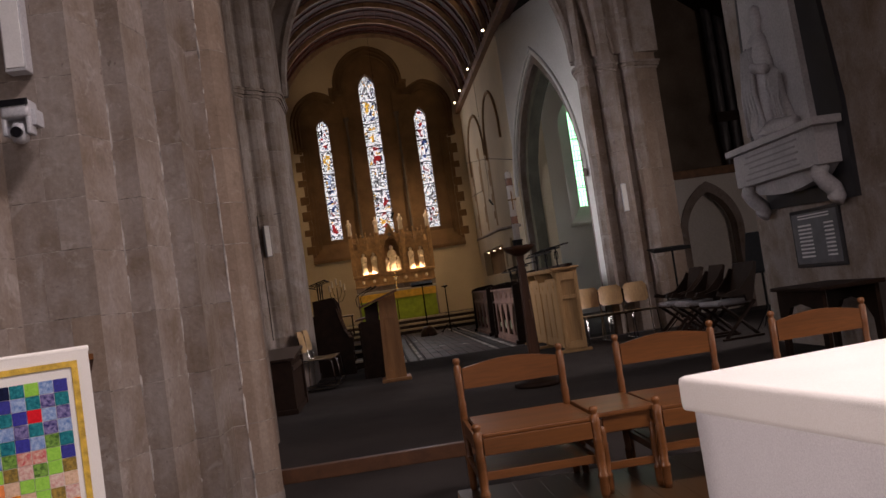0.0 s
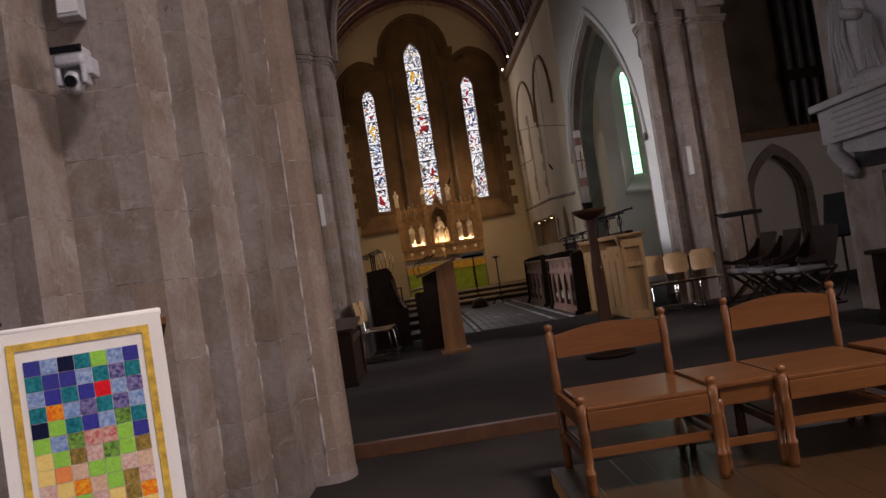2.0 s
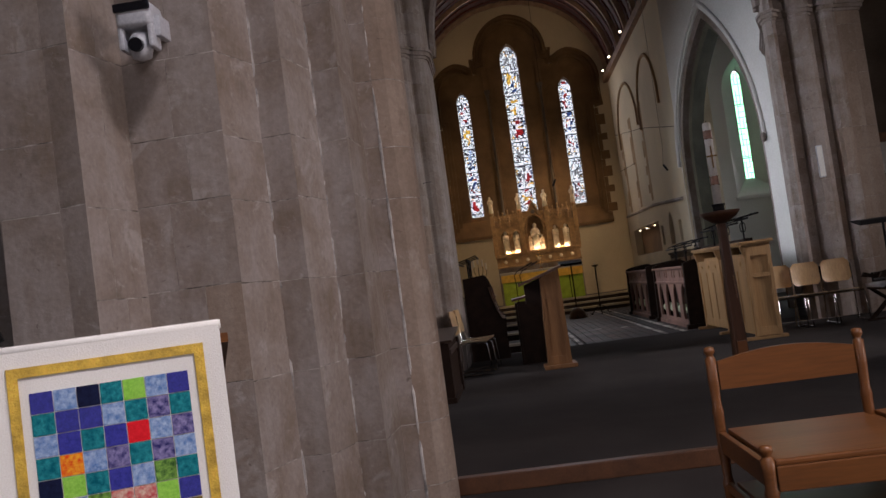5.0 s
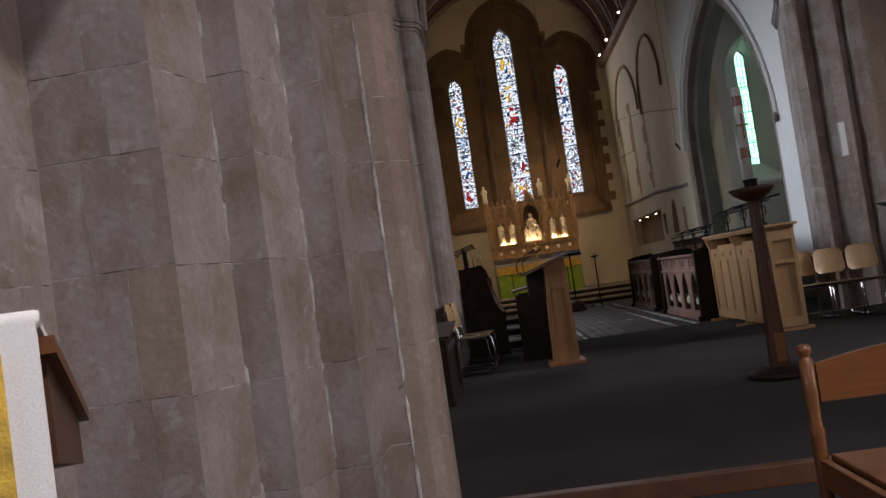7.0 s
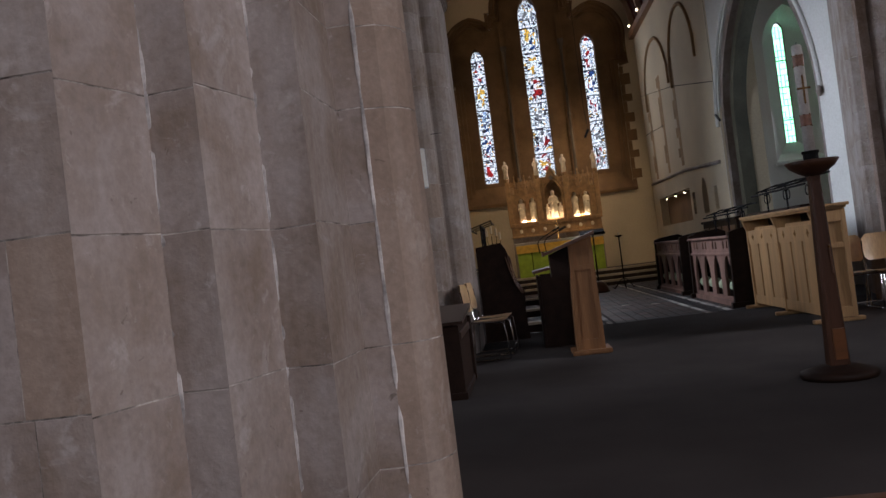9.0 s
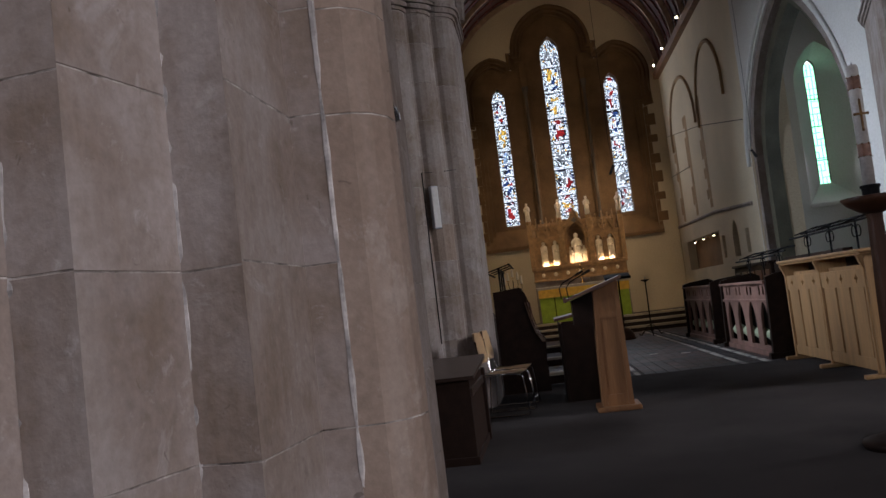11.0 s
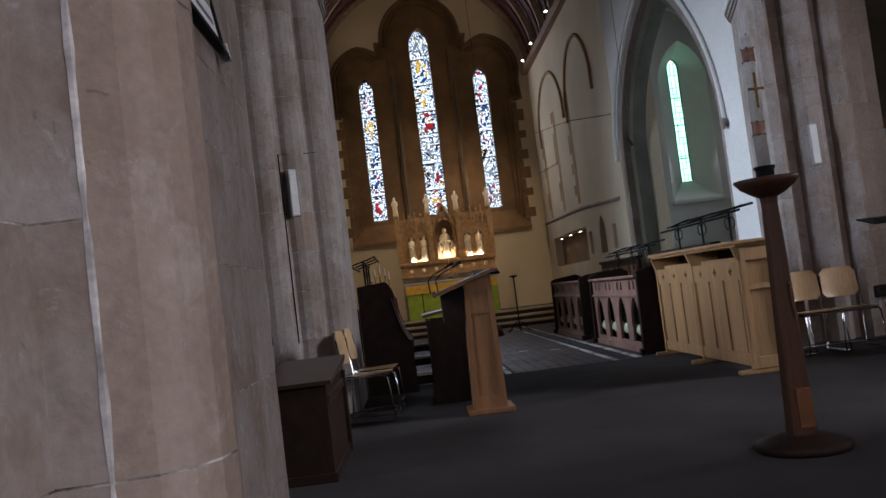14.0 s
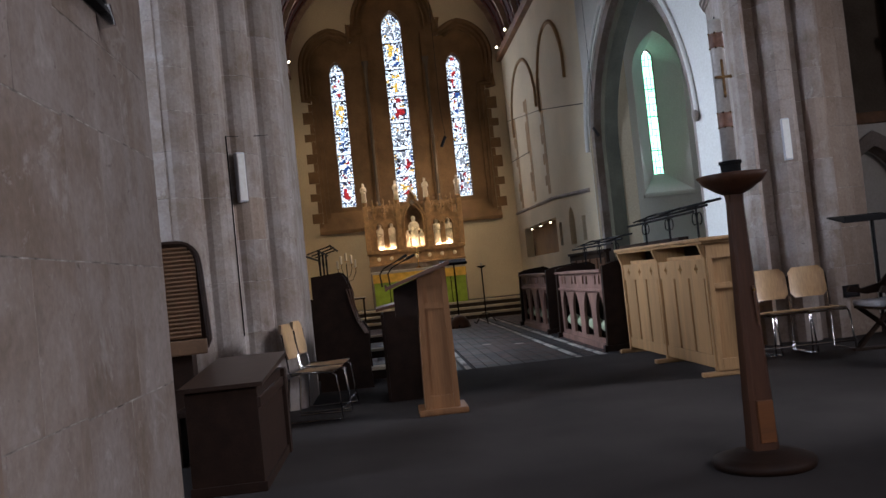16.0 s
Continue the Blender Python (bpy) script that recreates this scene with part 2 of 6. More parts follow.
BRASS = mat("brass", (0.72, 0.48, 0.16), 0.25, 9, 0.2, 0.03, 80, metal=1.0)
DARKGILT = mat("dull_gilt", (0.20, 0.12, 0.05), 0.4, 20, 0.3, 0.05, 80, metal=0.8)
CHROME = mat("chrome", (0.65, 0.65, 0.66), 0.18, 9, 0.1, 0.0, 80, metal=1.0)
WAX = mat("cream_wax", (0.55, 0.51, 0.47), 0.45, 8, 0.08, 0.05, 60)
PLYWOOD = mat("pale_plywood", (0.55, 0.36, 0.18), 0.4, 6, 0.15, 0.04, 70, grain=(1, 1, 0.1))
CUSHION = mat("grey_cushion", (0.30, 0.28, 0.29), 0.95, 6, 0.1, 0.2, 200)
GREENPAD = mat("pale_green_cushion", (0.45, 0.50, 0.33), 0.95, 6, 0.1, 0.2, 200)
PINKOAK = mat("worn_stall_oak", (0.24, 0.135, 0.105), 0.6, 7, 0.3, 0.08, 80, spec=0.25, grain=(1, 0.3, 0.12))
MARBLE_W = mat("white_marble", (0.42, 0.40, 0.41), 0.5, 3, 0.12, 0.15, 40)
SLATE = mat("black_slate", (0.022, 0.022, 0.026), 0.45, 4, 0.2, 0.05, 60)
BRONZE = mat("grey_bronze_plaque", (0.13, 0.14, 0.16), 0.4, 6, 0.2, 0.05, 60)
PLASTIC = mat("white_plastic", (0.50, 0.51, 0.55), 0.4, 8, 0.04, 0.0, 80)
BLACKLENS = mat("black_glossy_plastic", (0.012, 0.012, 0.015), 0.15, 8, 0.1, 0.0, 80)
PAPER = mat("paper", (0.75, 0.75, 0.76), 0.9, 8, 0.04, 0.05, 80)
GOLDBRAID = mat("gold_braid", (0.62, 0.40, 0.05), 0.6, 30, 0.35, 0.3, 200)
ORANGESILK = mat("gold_silk", (0.70, 0.42, 0.05), 0.5, 8, 0.2, 0.1, 120)
TAMBOUR = mat("tambour_oak", (0.105, 0.055, 0.026), 0.5, 7, 0.2, 0.05, 80)
FLOORWOOD = mat("parquet_oak", (0.050, 0.024, 0.008), 0.4, 6, 0.25, 0.05, 80, objvary=0.2, grain=(1, 0.07, 1))
CLOTH_COOL = mat("white_cotton", (0.66, 0.65, 0.66), 0.9, 3, 0.06, 0.2, 260, spec=0.1)
COPPERY = mat("copper_transfer", (0.22, 0.10, 0.06), 0.35, 30, 0.3, 0.1, 120)
DARKPOLISH = mat("polished_dark_oak", (0.032, 0.019, 0.014), 0.3, 8, 0.3, 0.03, 90, spec=0.3)

TANSTONE = mat("tan_quoin_stone", (0.34, 0.215, 0.105), 0.9, 3, 0.25, 0.2, 45)
# step stone darkened to stand in for shadow under the nosings
STEPDARK = mat("dark_step_stone", (0.045, 0.032, 0.024), 0.7, 3, 0.3, 0.1, 50, spec=0.2)
STANDWOOD = mat("dark_brown_oak", (0.062, 0.025, 0.012), 0.45, 8, 0.35, 0.06, 90, spec=0.25, grain=(1, 1, 0.07))
LECTERNOAK = mat("reddish_oak", (0.215, 0.098, 0.037), 0.55, 9, 0.25, 0.06, 90, spec=0.3, grain=(1, 1, 0.06))
GREENSTONE = mat("greenish_stone", (0.125, 0.115, 0.078), 0.9, 2, 0.3, 0.2, 45)


# ---- mesh helpers ----
def obj(name, bm, material, parent=None, label="", smooth=False):
    me = bpy.data.meshes.new(name)
    bmesh.ops.recalc_face_normals(bm, faces=bm.faces)
    for f in bm.faces:
        f.smooth = smooth
    bm.to_mesh(me)
    bm.free()
    me.materials.append(material)
    ob = new(name, me)
    if parent:
        ob.parent = parent
    if label:
        tagged(ob, label)
    return ob


part = obj


def thing(name, m, label, category, group="", kind=""):
    ob = new(name)
    ob.empty_display_size = 0.1
    ob.matrix_world = m
    return tagged(ob, label, category, group, kind)


def add_box(bm, x0, x1, y0, y1, z0, z1, bevel=0.0):
    r = bmesh.ops.create_cube(bm, size=1, matrix=Matrix.Translation(((x0 + x1) / 2, (y0 + y1) / 2, (z0 + z1) / 2)) @ Matrix.Diagonal((x1 - x0, y1 - y0, z1 - z0, 1)))
    if bevel:
        es = {e for v in r["verts"] for e in v.link_edges}
        bmesh.ops.bevel(bm, geom=list(es), offset=bevel, segments=2, affect="EDGES", profile=0.6)
    return bm


def box(x0, x1, y0, y1, z0, z1, bevel=0.0):
    return add_box(bmesh.new(), x0, x1, y0, y1, z0, z1, bevel)


def add_prism(bm, pts, z0, z1, m=Matrix()):
    """The outline pts (x, y), raised from z0 to z1 and laid by m."""
    lo = [bm.verts.new(m @ Vector((x, y, z0))) for x, y in pts]
    hi = [bm.verts.new(m @ Vector((x, y, z1))) for x, y in pts]
    n = len(pts)
    for i in range(n):
        bm.faces.new((lo[i], lo[(i + 1) % n], hi[(i + 1) % n], hi[i]))
    bm.faces.new(lo)
    bm.faces.new(hi)
    return bm


def prism(pts, z0, z1, m=Matrix()):
    return add_prism(bmesh.new(), pts, z0, z1, m)


def add_lathe(bm, prof, n=24, m=Matrix()):
    """The profile (radius, z), turned about z."""
    rings = [[bm.verts.new(m @ Vector((max(r, 1e-4) * math.cos(2 * math.pi * i / n), max(r, 1e-4) * math.sin(2 * math.pi * i / n), z))) for i in range(n)] for r, z in prof]
    for a, b in zip(rings, rings[1:]):
        for i in range(n):
            bm.faces.new((a[i], a[(i + 1) % n], b[(i + 1) % n], b[i]))
    bm.faces.new(rings[0])
    bm.faces.new(rings[-1])
    return bm


def lathe(prof, n=24, m=Matrix()):
    return add_lathe(bmesh.new(), prof, n, m)


def add_tube(bm, pts, r, n=8, closed=False):
    """A round bar along the points."""
    pts = [Vector(p) for p in pts]
    rings = []
    for i, p in enumerate(pts):
        a = pts[i - 1] if i or closed else p
        b = pts[(i + 1) % len(pts)] if i < len(pts) - 1 or closed else p
        d = (b - a).normalized()
        u = d.orthogonal().normalized() if abs(d.z) > 0.95 or len(rings) == 0 and abs(d.z) > 0.95 else d.cross(Vector((0, 0, 1))).normalized()
        if abs(d.z) > 0.95:
            u = (Vector((1, 0, 0)) - d * d.x).normalized()
        v = d.cross(u)
        rings.append([bm.verts.new(p + r * (math.cos(2 * math.pi * k / n) * u + math.sin(2 * math.pi * k / n) * v)) for k in range(n)])
    last = len(rings) if closed else len(rings) - 1
    for i in range(last):
        a, b = rings[i], rings[(i + 1) % len(rings)]
        off = min(range(n), key=lambda s: (a[0].co - b[s].co).length)
        for k in range(n):
            bm.faces.new((a[k], a[(k + 1) % n], b[(k + 1 + off) % n], b[(k + off) % n]))
    if not closed:
        bm.faces.new(rings[0])
        bm.faces.new(rings[-1])
    return bm


def tube(pts, r, n=8, closed=False):
    return add_tube(bmesh.new(), pts, r, n, closed)


def lancet(cx, w, z0, spring, n=8, rise=1.0):
    """A pointed opening: width w, straight from z0 to spring, then two arcs. rise: the arcs' radius by the width."""
    r = w * rise
    top = math.acos(max(-1, (r - w / 2) / r))
    left = [(cx - w / 2 + r - r * math.cos(top * i / n), spring + r * math.sin(top * i / n)) for i in range(n + 1)]
    right = [(2 * cx - x, z) for x, z in reversed(left[:-1])]
    return [(cx - w / 2, z0)] + left + right + [(cx + w / 2, z0)]


def panel(outline, holes, thick, m):
    """A slab in the plane (u, v), with openings through it, thick along w, laid by m."""
    bm = bmesh.new()
    edges = []
    for loop in [outline, *holes]:
        vs = [bm.verts.new((u, v, 0)) for u, v in loop]
        edges += [bm.edges.new((vs[i], vs[(i + 1) % len(vs)])) for i in range(len(vs))]
    bmesh.ops.triangle_fill(bm, edges=edges, use_beauty=True)
    r = bmesh.ops.extrude_face_region(bm, geom=bm.faces[:])
    bmesh.ops.translate(bm, verts=[v for v in r["geom"] if isinstance(v, bmesh.types.BMVert)], vec=(0, 0, thick))
    bmesh.ops.transform(bm, matrix=m, verts=bm.verts)
    return bm


EAST = Matrix(((1, 0, 0, 0), (0, 0, 1, 0), (0, 1, 0, 0), (0, 0, 0, 1)))      # u = x, v = z, w = +y
SIDE = Matrix(((0, 0, 1, 0), (1, 0, 0, 0), (0, 1, 0, 0), (0, 0, 0, 1)))      # u = y, v = z, w = +x


def structure(ob, label, category):
    return tagged(ob, label, category, kind="structure")


# ---- the large structure ----
def ring(outer, inner, thick, m):
    """A band between two open lines of as many points, thick along w."""
    bm = bmesh.new()
    rows = [[bm.verts.new(m @ Vector((u, v, w))) for u, v in line] for line, w in ((outer, 0), (inner, 0), (inner, thick), (outer, thick))]
    n = len(outer)
    for i in range(n - 1):
        for k in range(4):
            a, b = rows[k], rows[(k + 1) % 4]
            bm.faces.new((a[i], a[i + 1], b[i + 1], b[i]))
    bm.faces.new([r[0] for r in rows])
    bm.faces.new([r[-1] for r in rows])
    return bm


def offset(pts, d):
    """The closed outline pts (anticlockwise), drawn in by d."""
    out, n = [], len(pts)
    for i in range(n):
        p, a, b = Vector(pts[i]), Vector(pts[i - 1]), Vector(pts[(i + 1) % n])
        e, f = (p - a).normalized(), (b - p).normalized()
        ne, nf = Vector((-e.y, e.x)), Vector((-f.y, f.x))
        h = (ne + nf)
        h = h.normalized() if h.length > 0.2 else ne
        k = d / max(0.45, h.dot(ne))
        out.append((p.x + h.x * k, p.y + h.y * k))
    return out


def block(outer, inner, z0, z1):
    """A dressed stone: its outer line, set back to inner, with eased arrises."""
    bm = bmesh.new()
    e = 0.0015
    line = outer + inner[::-1]
    small = [(Vector(o) * 0.955 + Vector(i) * 0.045)[:] for o, i in zip(outer, inner)] + inner[::-1]
    rings = [[bm.verts.new((x, y, z)) for x, y in pl] for pl, z in ((small, z0), (line, z0 + e), (line, z1 - e), (small, z1))]
    n = len(line)
    for a, b in zip(rings, rings[1:]):
        for i in range(n):
            bm.faces.new((a[i], a[(i + 1) % n], b[(i + 1) % n], b[i]))
    bm.faces.new(rings[0])
    bm.faces.new(rings[-1])
    return bm


def masonry(pier, plan, groups, z0, z1, low, high, seed, warm=(), beds=None):
    """Courses of stones over the core of a pier, on common beds. groups: stretches of the plan that are one stone each."""
    rnd = random.Random(seed)
    inn = offset(plan, 0.05)
    if not beds:
        beds = [z0]
        while beds[-1] < z1 - low * 0.6:
            beds.append(min(beds[-1] + rnd.uniform(low, high), z1))
    for gi, (a, b) in enumerate(groups):
        idx = [i % len(plan) for i in range(a, b + 1)]
        o, n_ = [plan[i] for i in idx], [inn[i] for i in idx]
        wide = len(idx) == 2 and (Vector(o[0]) - Vector(o[1])).length > 0.34
        k = 0
        own = [z + (rnd.uniform(-0.012, 0.012) if z > z0 else 0) for z in beds]
        while k < len(beds) - 1:
            step = 2 if rnd.random() < 0.22 and k + 2 < len(beds) else 1
            lo, hi = own[k], own[k + step]
            j = rnd.uniform(-0.0006, 0.0006)
            runs = [(0.0, 1.0)]
            if wide:
                c = rnd.uniform(0.3, 0.48) + (0.2 if k % 2 else 0)
                runs = [(0.0, c - 0.003), (c + 0.003, 1.0)]
            for f0, f1 in runs:
                oo, nn = o, n_
                if wide:
                    oo, nn = ([tuple(Vector(p[0]).lerp(Vector(p[1]), f)) for f in (f0, f1)] for p in (o, n_))
                part("stone_block", block([(x + j, y - j) for x, y in oo], nn, lo + 0.0013, hi - 0.0013), STONE_WARM if gi in warm or rnd.random() < 0.02 else STONE, pier)
            k += step


def mortar_bead(pier, x, y, z0, z1, r, seed, material):
    """A ragged line of old lime mortar up an inner corner."""
    rnd = random.Random(seed)
    bm = bmesh.new()
    rows, z = [], z0
    while z < z1:
        k = r * rnd.choice((0.25, 0.6, 0.9, 1.0, 1.25))
        rows.append([bm.verts.new((x + k * math.cos(a), y + k * math.sin(a), z)) for a in [math.pi * i / 3 for i in range(6)]])
        z += rnd.uniform(0.03, 0.07)
    for p, q in zip(rows, rows[1:]):
        for i in range(6):
            bm.faces.new((p[i], p[(i + 1) % 6], q[(i + 1) % 6], q[i]))
    bm.faces.new(rows[0])
    bm.faces.new(rows[-1])
    return part("mortar_line", bm, material, pier)


structure(obj("floor", box(-8, 10, -9, 6.44, -0.2, LOW), CARPET), "worn grey carpet over the lower nave floor", "floor")
structure(obj("dais_floor", box(-8, 10, 6.47, 15.3, -0.2, DAIS), CARPET), "dark grey carpet on the raised crossing floor", "floor")
structure(obj("step_nosing", box(-0.945, 9, 6.425, 6.50, LOW, DAIS + 0.006, 0.006), MIDWOOD), "brown wooden nosing along the carpeted step", "step")
structure(obj("chancel_floor", box(-3.2, 10, 15.3, 30.1, -0.2, DAIS - 0.012), MORTAR), "dark mortar bed of the tiled chancel floor", "floor")

YE = 29.5


def arcs(cx, w, spring, rise, n=10):
    return lancet(cx, w, spring, spring, n, rise)[1:-1]


# east wall: plaster face, set-back stonework with the lancets
left = [p for p in arcs(-1.08, 1.78, 7.75, 0.6) if p[0] < -0.40]
mid = arcs(AX + 0.04, 2.30, 8.95, 0.55)
right = [(2 * AX + 0.08 - x, z) for x, z in reversed(left)]
triple = [(-1.74, 2.95), (-1.74, 6.78), (-1.97, 6.80)] + left + [(-0.50, 8.44), (-0.50, 8.90), (mid[0][0], 8.90)] + mid + [(mid[-1][0], 8.90), (2.12, 8.90), (2.12, 8.44)] + right + [(2 * AX + 0.08 + 1.97, 6.80), (3.34, 6.78), (3.34, 2.95)]
wins = [(-0.97, 0.43, 3.64, 7.57), (AX, 0.61, 3.64, 8.83), (2.50, 0.43, 3.64, 7.57)]
openings = [lancet(c, w, z0, sp, rise=0.95) for c, w, z0, sp in wins]
arc = [(AX + 3.25 * math.cos(a), 7.6 + 3.2 * math.sin(a)) for a in [math.pi * i / 24 for i in range(25)]]
wall_e = structure(obj("wall_east", panel([(-2.48, 0), (4.02, 0)] + arc, [triple], 0.22, Matrix.Translation((0, YE, 0)) @ EAST), PLASTER), "cream plastered east wall round a stone triple lancet", "wall")
part("window_surround", panel([(-2.4, 2.6), (3.94, 2.6), (3.94, 9.6), (1.9, 10.3), (-0.4, 10.3), (-2.4, 9.6)], openings, 0.35, Matrix.Translation((0, YE + 0.22, 0)) @ EAST), STONE_DARK, wall_e, "brown sandstone window surround")
def drawn_in(d):
    """The outline of the recess, drawn in by d."""
    return offset(triple[::-1], d)[::-1]


for d0, d1, y_ in ((0.0, 0.11, 0.05), (0.11, 0.22, 0.13)):
    part("window_order", ring(drawn_in(d0), drawn_in(d1), 0.3 - y_, Matrix.Translation((0, YE + y_, 0)) @ EAST), STONE_DARK, wall_e, "stepped sandstone order round the lancets")
for d, y_, r in ((-0.02, 0.0, 0.055), (0.09, 0.05, 0.04), (0.20, 0.13, 0.035)):
    part("hood_mould", tube([(x, YE + y_, z) for x, z in drawn_in(d)[1:-1]], r, 8), STONE_DARK, wall_e, "roll moulded sandstone arch over the lancets")
for cx in (-0.10, 1.68):
    part("inner_jamb", box(cx - 0.09, cx + 0.09, YE + 0.13, YE + 0.22, 3.5, 8.6, 0.02), STONE_DARK, wall_e, "sandstone pier between the lancets")
part("window_sill", prism([(YE - 0.08, 2.86), (YE - 0.08, 2.96), (YE + 0.22, 3.5), (YE + 0.22, 2.86)], -1.86, 3.46, Matrix(((0, 0, 1, 0), (1, 0, 0, 0), (0, 1, 0, 0), (0, 0, 0, 1)))), STONE_DARK, wall_e, "sloping sandstone sill")
for cx in (-0.10, 1.68):
    part("window_shaft", lathe([(0.07, 3.45), (0.07, 3.6), (0.045, 3.65), (0.045, 5.4), (0.06, 5.43), (0.06, 5.5), (0.045, 5.53), (0.045, 7.5), (0.06, 7.52), (0.05, 7.58), (0.10, 7.78), (0.10, 7.84)], 10, Matrix.Translation((cx, YE + 0.12, 0))), DARKSTONE, wall_e, "slender dark shaft with capital")
z = 2.98
k = 0
while z < 6.55:
    h = 0.23 + 0.06 * ((k * 7) % 3)
    w = 0.30 if k % 2 else 0.12
    for sx in (-1, 1):
        x0 = AX + 0.03 + sx * 2.54
        part("quoin", box(min(x0, x0 + sx * w), max(x0, x0 + sx * w), YE - 0.006, YE + 0.05, z + 0.003, z + h - 0.003), STONE_DARK, wall_e)
    z += h
    k += 1

# glazing
def leaded(name, c, w, z0, sp, seed, palette, cell, rise, figures=True):
    """Small irregular pieces of glass inside a pointed opening, with leads between."""
    rnd = random.Random(seed)
    top = max(z for x, z in lancet(c, w, z0, sp, 8, rise))

    def half(z):
        if z <= sp:
            return w / 2
        r = w * rise
        return max(0.0, w / 2 - r + math.sqrt(max(0, r * r - (z - sp) ** 2)))
    rows = int((top - z0) / cell)
    cols = max(3, int(round(w / cell)))
    jit = 0.30 if figures else 0.0
    grid = []
    for i in range(rows + 1):
        line = []
        for j in range(cols + 1):
            inner = 0 < j < cols and 0 < i < rows
            u = -1 + 2 * (j + (rnd.uniform(-jit, jit) if inner else 0)) / cols
            z = z0 + cell * (i + (rnd.uniform(-jit, jit) if inner else 0))
            line.append((c + u * half(z), z))
        grid.append(line)
    bm = bmesh.new()

    def face(pts, y, m):
        bm.faces.new([bm.verts.new((x, y, z)) for x, z in pts]).material_index = m

    def lead(p, q, wd):
        d = Vector((q[0] - p[0], q[1] - p[1]))
        if d.length < 0.004:
            return
        n_ = Vector((-d.y, d.x)).normalized() * wd / 2
        face([(p[0] - n_.x, p[1] - n_.y), (q[0] - n_.x, q[1] - n_.y), (q[0] + n_.x, q[1] + n_.y), (p[0] + n_.x, p[1] + n_.y)], -0.003, 8)
    high = 17
    dress = {}
    for i in range(rows):
        for j in range(cols):
            p = [grid[i][j], grid[i][j + 1], grid[i + 1][j + 1], grid[i + 1][j]]
            if p[2][0] - p[3][0] < 0.004:
                continue
            m_ = 0
            if figures:
                k, v, u = i // high, (i % high) / high, (j + 0.5) / cols * 2 - 1
                if k not in dress:
                    dress[k] = [rnd.choice((4, 4, 5, 3, 7, 6)), rnd.choice((3, 5, 5, 7, 1, 0)), rnd.choice((0, 0, 5, 7))]
                nz = noise.noise(Vector((j * 0.40 + seed * 7, i * 0.28, seed)))
                n2 = noise.noise(Vector((j * 0.34 + 40, i * 0.30, seed * 3.1)))
                d = (u / 0.62) ** 2 + ((v - 0.48) / 0.46) ** 2 + nz * 0.9
                q = rnd.random()
                if i % high in (0, high - 1):
                    m_ = 0
                elif j in (0, cols - 1):
                    m_ = 0 if (i % 2 or q < 0.3) else 2
                elif d < 0.75:
                    m_ = dress[k][0] if n2 > 0.17 else dress[k][1] if n2 < -0.24 else (0 if q < 0.8 else rnd.choice((7, 5, 2)))
                elif d < 1.1:
                    m_ = 2 if q < 0.42 else 0
                else:
                    m_ = 0 if q < 0.56 else rnd.choice((2, 2, 2, 7, 7, 1, 5, 3))
            face(p, 0, m_)
            wide = 0.0135 if figures else 0.014
            if rnd.random() < 0.75:
                lead(p[1], p[2], wide)
            if rnd.random() < 0.7:
                lead(p[3], p[2], wide)
    me = bpy.data.meshes.new(name)
    bm.to_mesh(me)
    bm.free()
    for p in palette:
        me.materials.append(p)
    me.materials.append(BLACK)
    return new(name, me)


for n, (c, w, z0, sp) in enumerate(wins):
    pts = lancet(c, w, z0, sp, 8, 0.95)
    win = structure(obj(f"window_{n + 1}", ring(pts, [(c + (x - c) * 0.93, z - 0.02) for x, z in pts], 0.05, Matrix.Translation((0, YE + 0.40, 0)) @ EAST), STONE_DARK), "tall stained glass lancet with figures on clear ground", "window")
    g = leaded("stained_glass", c, w, z0, sp, 3 + n, GLASSES, 0.047, 0.95)
    g.location = (0, YE + 0.42, 0)
    g.parent = win
    tagged(g, "leaded glass in white, blue, red and amber", kind="stuff")
    g.visible_shadow = False
    zz = z0 + 0.75
    while zz < sp:
        part("saddle_bar", box(c - w / 2, c + w / 2, YE + 0.405, YE + 0.415, zz - 0.017, zz + 0.017), BLACK, win)
        zz += 0.8
structure(obj("backdrop", box(-3.5, 5, 31.4, 31.5, 1, 12), SKYGLOW), "bright overcast sky beyond the east windows", "backdrop")

# south wall with its arch, blind arcade and niches
SW = 3.9
niches = [[(24.1, 1.62), (28.5, 1.62), (28.5, 2.42), (24.1, 2.42)], [(23.55, 1.75), (23.85, 1.75), (23.85, 2.27), (23.55, 2.27)],
          lancet(22.5, 0.55, 1.72, 2.12, 6, 0.8), [(21.3, 1.75), (21.6, 1.75), (21.6, 2.25), (21.3, 2.25)]]
wall_s = structure(obj("wall_south", panel([(20.3, 0), (30.1, 0), (30.1, 7.6), (20.3, 7.6)], niches, 0.8, Matrix.Translation((SW, 0, 0)) @ SIDE), PLASTER), "cream plastered chancel wall with arch and niches", "wall")
# the arched bay, set askew between the wall and the chancel arch pier
SKEW = Matrix(((0.3443, 0, 0.9389, 3.9), (-0.9389, 0, 0.3443, 20.3), (0, 1, 0, 0), (0, 0, 0, 1)))
AW, AC, ASP, ARISE = 2.88, 1.43, 3.35, 1.4
sarch, inner, inner2 = (lancet(AC, AW - d, 0.1, ASP, 14, ARISE) for d in (0.0, 0.2, 0.42))
bay = structure(obj("wall_south_bay", panel([(-0.02, 0), (3.85, 0), (3.85, 7.6), (-0.02, 7.6)], [sarch], 0.62, SKEW), WHITE), "white plastered bay with a tall pointed arch", "wall")
part("arch_order", ring(sarch, inner, 0.54, SKEW @ Matrix.Translation((0, 0, 0.04))), STONE, bay, "stone order lining the arch")
